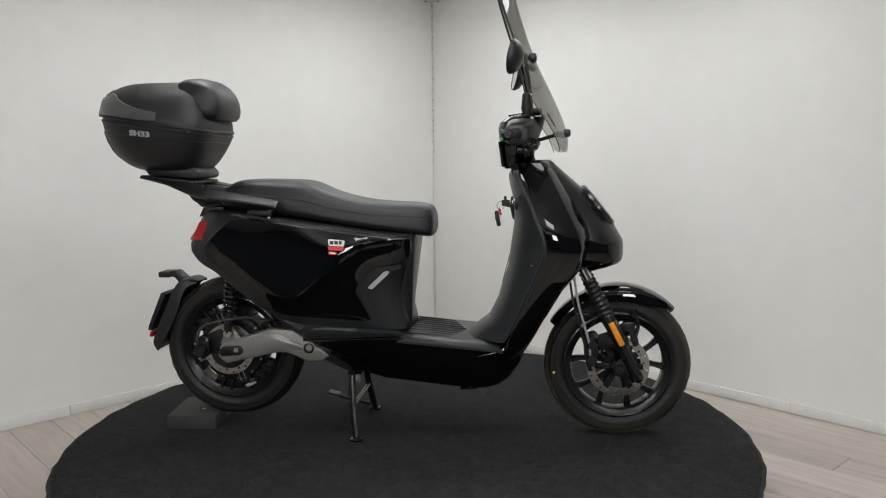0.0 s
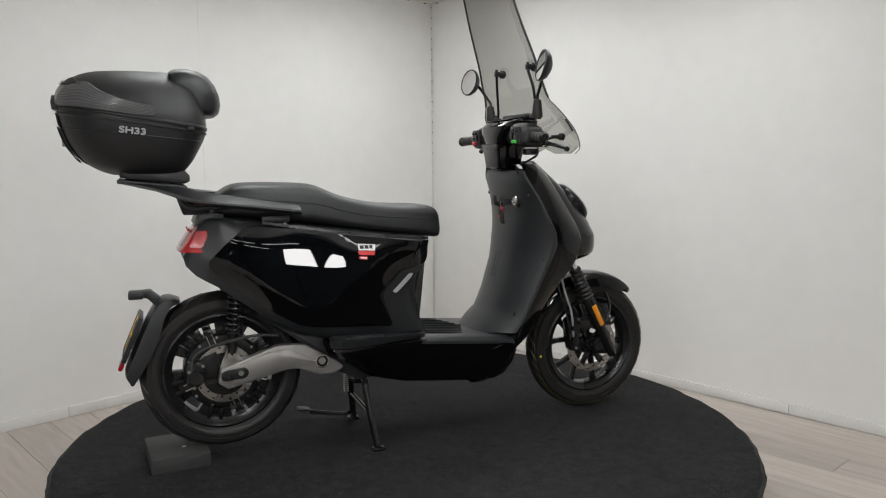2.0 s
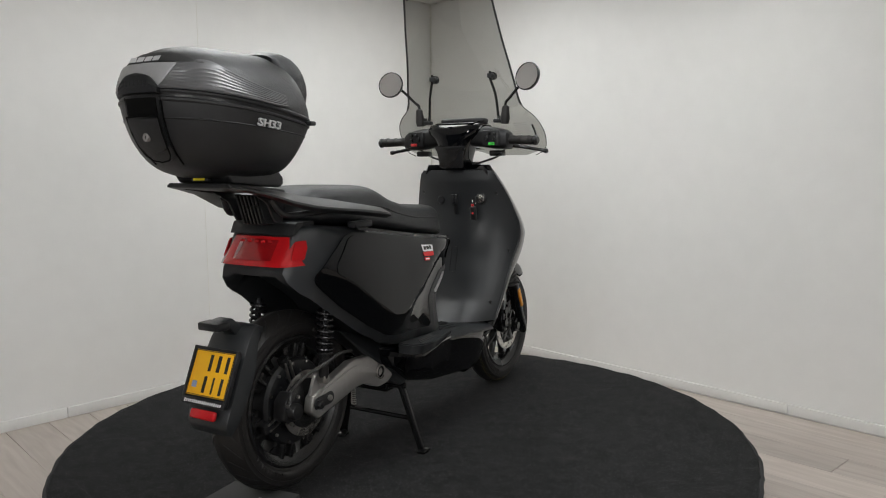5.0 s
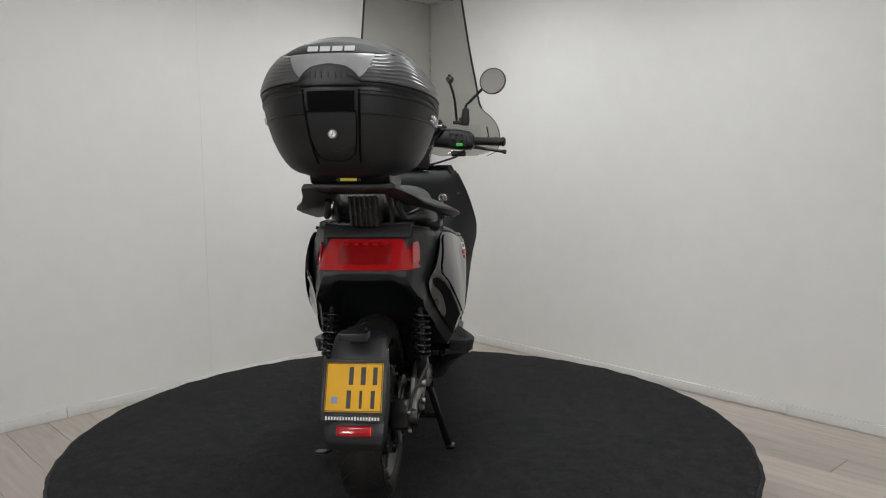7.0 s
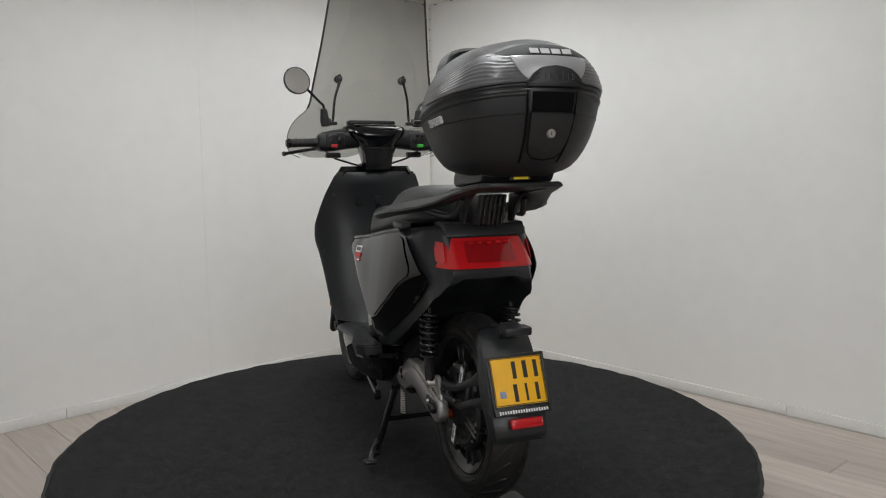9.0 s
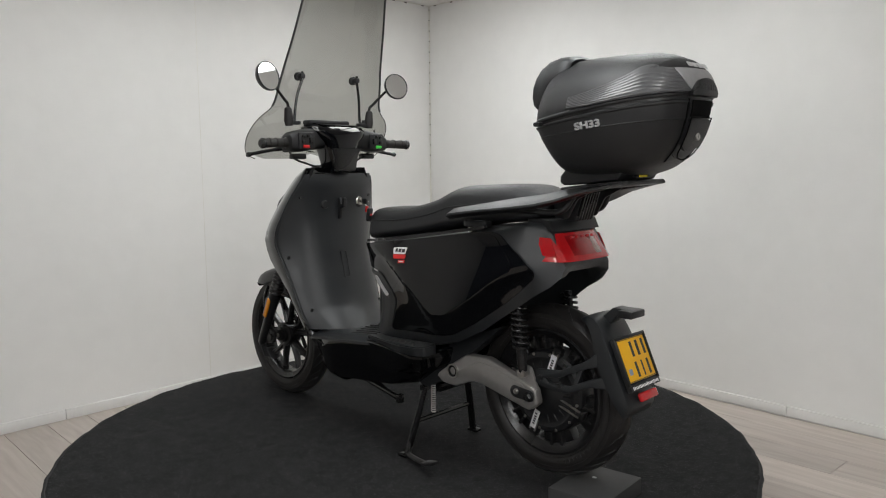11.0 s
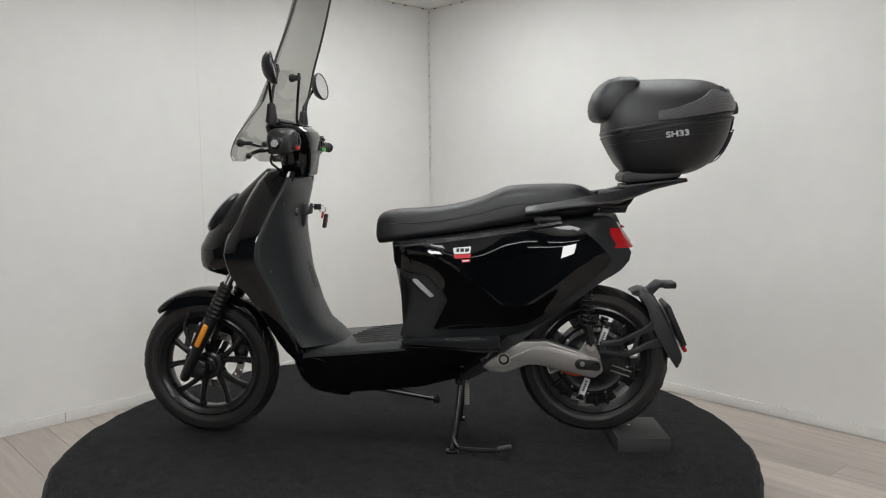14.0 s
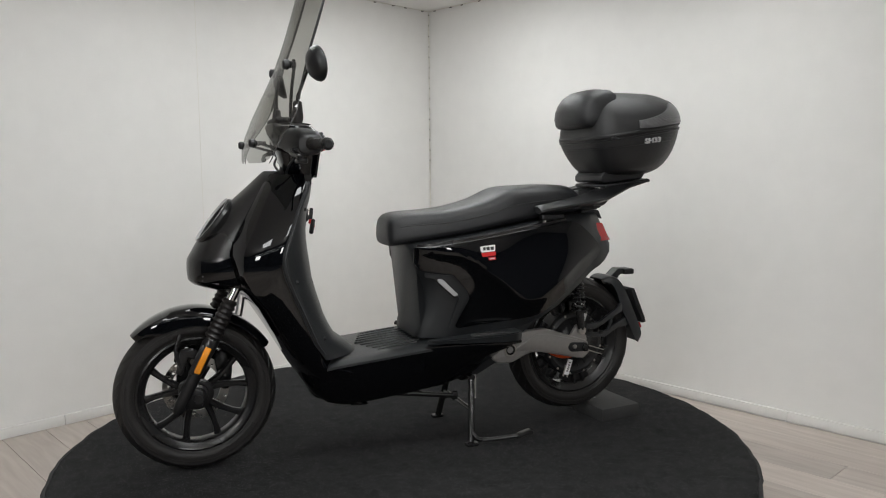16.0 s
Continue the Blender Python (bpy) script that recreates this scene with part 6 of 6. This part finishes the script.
# ---- top case ----
top_case = thing("top_case", "black hard top case with smoked reflex band and padded backrest", "top case")
top_case.matrix_basis = HOME
CASEROWS = [(0.966, -0.985, -0.790, 0.090), (0.972, -1.005, -0.775, 0.115), (0.985, -1.034, -0.762, 0.148), (1.01, -1.072, -0.745, 0.168), (1.05, -1.106, -0.727, 0.187), (1.09, -1.124, -0.712, 0.199), (1.125, -1.132, -0.702, 0.206), (1.15, -1.133, -0.700, 0.207),
            (1.18, -1.131, -0.703, 0.198), (1.205, -1.125, -0.710, 0.186), (1.23, -1.114, -0.720, 0.167), (1.252, -1.098, -0.735, 0.142), (1.270, -1.076, -0.755, 0.110), (1.281, -1.048, -0.780, 0.078), (1.287, -1.015, -0.81, 0.044), (1.290, -0.97, -0.85, 0.012)]


def case_point(z, a, lift=0.0):
    """A point of the case's skin at nominal height z; a = 0 looks forwards, 180 degrees to the rear."""
    x0, x1, w = table(z, CASEROWS)
    lean = -0.160 * max(0.0, 1 - abs(z - 1.135) / 0.14)
    c, s = math.cos(a), math.sin(a)
    e = 0.45 if c > 0 else 0.86
    mid = x0 + 0.57 * (x1 - x0)
    reach = (x1 - mid if c > 0 else mid - x0) + lift
    x = mid + reach * math.copysign(abs(c) ** e, c)
    y = (w + lift) * math.copysign(abs(s) ** e, s)
    if c > 0:
        y *= 1 - 0.08 * max(0.0, x - mid) / reach
    return Vector((x, y, z + lean * (x + 0.92)))


def case_band(zs, lift, n=64):
    return [[case_point(z, 2 * math.pi * k / n, lift(z) if callable(lift) else lift) for k in range(n)] for z in zs]


low = [0.966, 0.969, 0.973, 0.980, 0.99, 1.005, 1.025, 1.05, 1.075, 1.10, 1.115, 1.125, 1.128]
shell = part("shell", loft(case_band(low, 0.0)), CASE, top_case, "grained black lower shell", 50)
part("rim_gap", loft(case_band([1.1275, 1.1335], -0.003)), INK, top_case)
lid = part("lid", loft(case_band([1.133, 1.136, 1.15, 1.165, 1.18, 1.195, 1.21, 1.225, 1.24, 1.252, 1.262, 1.272, 1.28, 1.285, 1.288, 1.290], 0.0)), CASE, top_case, "grained black domed lid", 50)
part("rim_lip", loft(case_band([1.134, 1.138, 1.142, 1.146], lambda z: 0.0035 if 1.135 < z < 1.145 else 0.0)), CASE, top_case)
part("shell_lip", loft(case_band([1.118, 1.121, 1.125, 1.1275], lambda z: 0.003 if 1.119 < z < 1.127 else 0.0)), CASE, top_case)
part("shell_crease", loft(case_band([1.085, 1.088, 1.091], lambda z: 0.0018 if 1.086 < z < 1.09 else -0.001)), CASE, top_case)


def lens(lift, a_end, top, bottom, mat, name, label, thick=0.004, n=40, m=8):
    """A reflex lens that follows the lid's skin round the rear."""
    bm = bmesh.new()
    grid = {}
    for layer, l in ((0, lift + thick), (1, lift - 0.002)):
        for i in range(n + 1):
            a = math.pi + a_end * (2 * i / n - 1)
            for j in range(m + 1):
                u = abs(2 * i / n - 1)
                z = bottom(u) + (top(u) - bottom(u)) * j / m
                grid[layer, i, j] = bm.verts.new(case_point(z, a, l + (0.0012 if layer == 0 and j % 2 else 0)))
    for i in range(n):
        for j in range(m):
            bm.faces.new((grid[0, i, j], grid[0, i + 1, j], grid[0, i + 1, j + 1], grid[0, i, j + 1]))
            bm.faces.new((grid[1, i, j], grid[1, i, j + 1], grid[1, i + 1, j + 1], grid[1, i + 1, j]))
    for i in range(n):
        for j in (0, m):
            bm.faces.new((grid[0, i, j], grid[0, i + 1, j], grid[1, i + 1, j], grid[1, i, j]))
    for j in range(m):
        for i in (0, n):
            bm.faces.new((grid[0, i, j], grid[0, i, j + 1], grid[1, i, j + 1], grid[1, i, j]))
    bmesh.ops.recalc_face_normals(bm, faces=bm.faces)
    return part(name, bm, mat, top_case, label, 25)


lens(0.001, radians(91), lambda u: table(u, [(0, 1.224), (0.34, 1.226), (0.50, 1.240), (0.56, 1.238), (0.70, 1.212), (0.86, 1.190), (1.0, 1.178)])[0], lambda u: 1.146 if u < 0.95 else 1.146 + (u - 0.95) * 0.1, GREYLENS, "reflex_band", "ribbed smoked reflex band", 0.004, 48, 16)
lens(0.0055, radians(27), lambda u: 1.2255, lambda u: table(u, [(0, 1.150), (0.42, 1.148), (0.5, 1.152), (1.0, 1.220)])[0], PALELENS, "silver_reflex", "silver-grey reflex centre", 0.002, 24, 4)
lens(0.002, radians(47), lambda u: table(u, [(0, 1.262), (0.5, 1.258), (1, 1.230)])[0], lambda u: table(u, [(0, 1.2275), (0.9, 1.2285), (1.0, 1.2295)])[0], BROW, "brow", "black brow over the reflex band", 0.003, 24, 4)
p = case_point(1.239, math.pi, 0.006)
logo = Matrix.Translation(p) @ Matrix(((0, 0.60, -0.80, 0), (-1, 0, 0, 0), (0, 0.80, 0.60, 0), (0, 0, 0, 1)))
for k in range(4):
    part("logo_bar", move(rbox(-0.0405 + 0.027 * k, 0, 0.0005, 0.0225, 0.0150, 0.0016, 0.0008, 1), logo), SILVERPRINT, top_case, "pale maker's mark")
lens(0.002, radians(14.5), lambda u: table(u, [(0, 1.192), (0.5, 1.184), (0.8, 1.168), (1.0, 1.146)])[0], lambda u: 1.132, BLACK, "latch_hood", "ribbed black latch hood", 0.013, 20, 6)
lens(0.001, radians(13.2), lambda u: 1.128, lambda u: 1.006 + 0.012 * u * u, BLACK, "latch_panel", "black latch panel with lock", 0.002, 20, 6)
# raised near-black patch: the recess is not carved, its shade is in the colour
lens(0.003, radians(11.2), lambda u: 1.124, lambda u: 1.092, CAVITY, "latch_recess", "", 0.003, 16, 3)
lens(0.003, radians(12.0), lambda u: 1.086, lambda u: 1.022 + 0.014 * u * u, CASE, "latch_flap", "", 0.009, 16, 4)
edge = [(-12, 1.090), (-12, 1.060), (-11.7, 1.035), (-10.6, 1.018), (-7, 1.008), (0, 1.004), (7, 1.008), (10.6, 1.018), (11.7, 1.035), (12, 1.060), (12, 1.090), (0, 1.0905), (-12, 1.090)]
part("flap_seam", tube([case_point(z, math.pi + radians(a), 0.0125) for a, z in edge], 0.0018, 6), CAVITY, top_case)
for s in (1, -1):
    part("panel_seam", tube([case_point(z, math.pi + s * radians(14.2), 0.002) for z in (1.128, 1.09, 1.05, 1.02, 1.0)], 0.0022, 6), CAVITY, top_case)
for k in range(7):
    g0, g1 = case_point(1.150, math.pi + radians(-8 + 2.67 * k), 0.0155), case_point(1.168, math.pi + radians(-8 + 2.67 * k), 0.0155)
    part("hood_rib", tube([g0, g1], 0.0016, 6), BLACK, top_case)
p = case_point(1.052, math.pi, 0.013)
lk = part("case_lock", lathe([(0.010, 0.006), (0.0105, -0.003), (0.009, -0.005), (0.0075, -0.003), (0.0005, -0.003)], (p.x, 0, p.z), 24, "x"), SILVER, top_case, "round steel lock")
part("keyhole", rbox(p.x - 0.0035, 0, p.z, 0.001, 0.002, 0.007, 0, 1), INK, lk)
for s in (1, -1):
    a = s * radians(95)
    q, q2 = case_point(1.098, s * radians(91), 0.002), case_point(1.098, s * radians(99), 0.002)
    way = ((q - q2) * (1 if s < 0 else -1)).normalized()
    upw = (case_point(1.112, a, 0.002) - case_point(1.085, a, 0.002)).normalized()
    upw = (upw - way * upw.dot(way)).normalized()
    out = way.cross(upw)
    mid = case_point(1.098, a, 0.0) + out * 0.0020
    m = Matrix(((way.x, upw.x, out.x, mid.x), (way.y, upw.y, out.y, mid.y), (way.z, upw.z, out.z, mid.z), (0, 0, 0, 1)))
    writing("lettering", "SH33", 0.026, SILVERPRINT, m, top_case, "pale model lettering", 0.0032, 0.0005, 1.34)
    for dx in (-0.028, 0.0):
        for k in range(2):
            g = case_point(1.262, s * radians(62 + 7 * k), 0.001)
            part("vent_slit", rbox(g.x + dx * 0, g.y, g.z, 0.022, 0.004, 0.003, 0.001, 1, Matrix.Rotation(radians(s * 24), 4, "Z")), INK, top_case)
        break
    h = case_point(1.13, s * radians(64), 0.006)
    part("hinge", rbox(h.x, h.y, h.z, 0.022, 0.030, 0.012, 0.004), BLACK, top_case, "black lid hinge")
rings = []
PADSIDE = [(-0.752, 1.150), (-0.700, 1.146), (-0.668, 1.149), (-0.655, 1.160), (-0.649, 1.185), (-0.652, 1.215), (-0.664, 1.246), (-0.684, 1.272), (-0.712, 1.290), (-0.745, 1.298), (-0.782, 1.297), (-0.800, 1.288), (-0.795, 1.268), (-0.770, 1.240)]
for i in range(25):
    u = -1 + i / 12
    q = abs(u)
    full = (1 - q ** 7) ** (1 / 3) if q < 1 else 0.0
    rings.append([(-0.735 + (x + 0.735) * (0.35 + 0.65 * full) - 0.020 * q * q, 0.132 * u, 1.205 + (z - 1.205) * (0.45 + 0.55 * full) - 0.014 * q ** 3 * max(0.0, z - 1.2) / 0.1) for x, z in PADSIDE])
pad = part("backrest_pad", loft(rings), VINYL, top_case, "padded black backrest", 60)
part("base_plate", slab(rounded([(-0.958, 0.969), (-0.945, 0.952), (-0.82, 0.940), (-0.772, 0.936), (-0.758, 0.944), (-0.758, 0.962), (-0.775, 0.980), (-0.955, 0.982)], 0.005), -0.098, 0.098, 0.006, 3), BLACK, top_case, "black mounting plate")
part("base_catch", rbox(-0.950, 0.0, 0.962, 0.03, 0.06, 0.012, 0.003), BLACK, top_case)
top_case.location.z = TOP
MOVING = [table_top, block, scooter, windscreen, key, top_case]


def motions():
    steps = [i * 0.5 for i in range(33)]
    for ob in MOVING:
        base = ob.matrix_basis.copy()
        walk(ob, [(t, Matrix.Rotation(radians(turned(t)), 4, "Z") @ base) for t in steps])


plank_row()
motions()
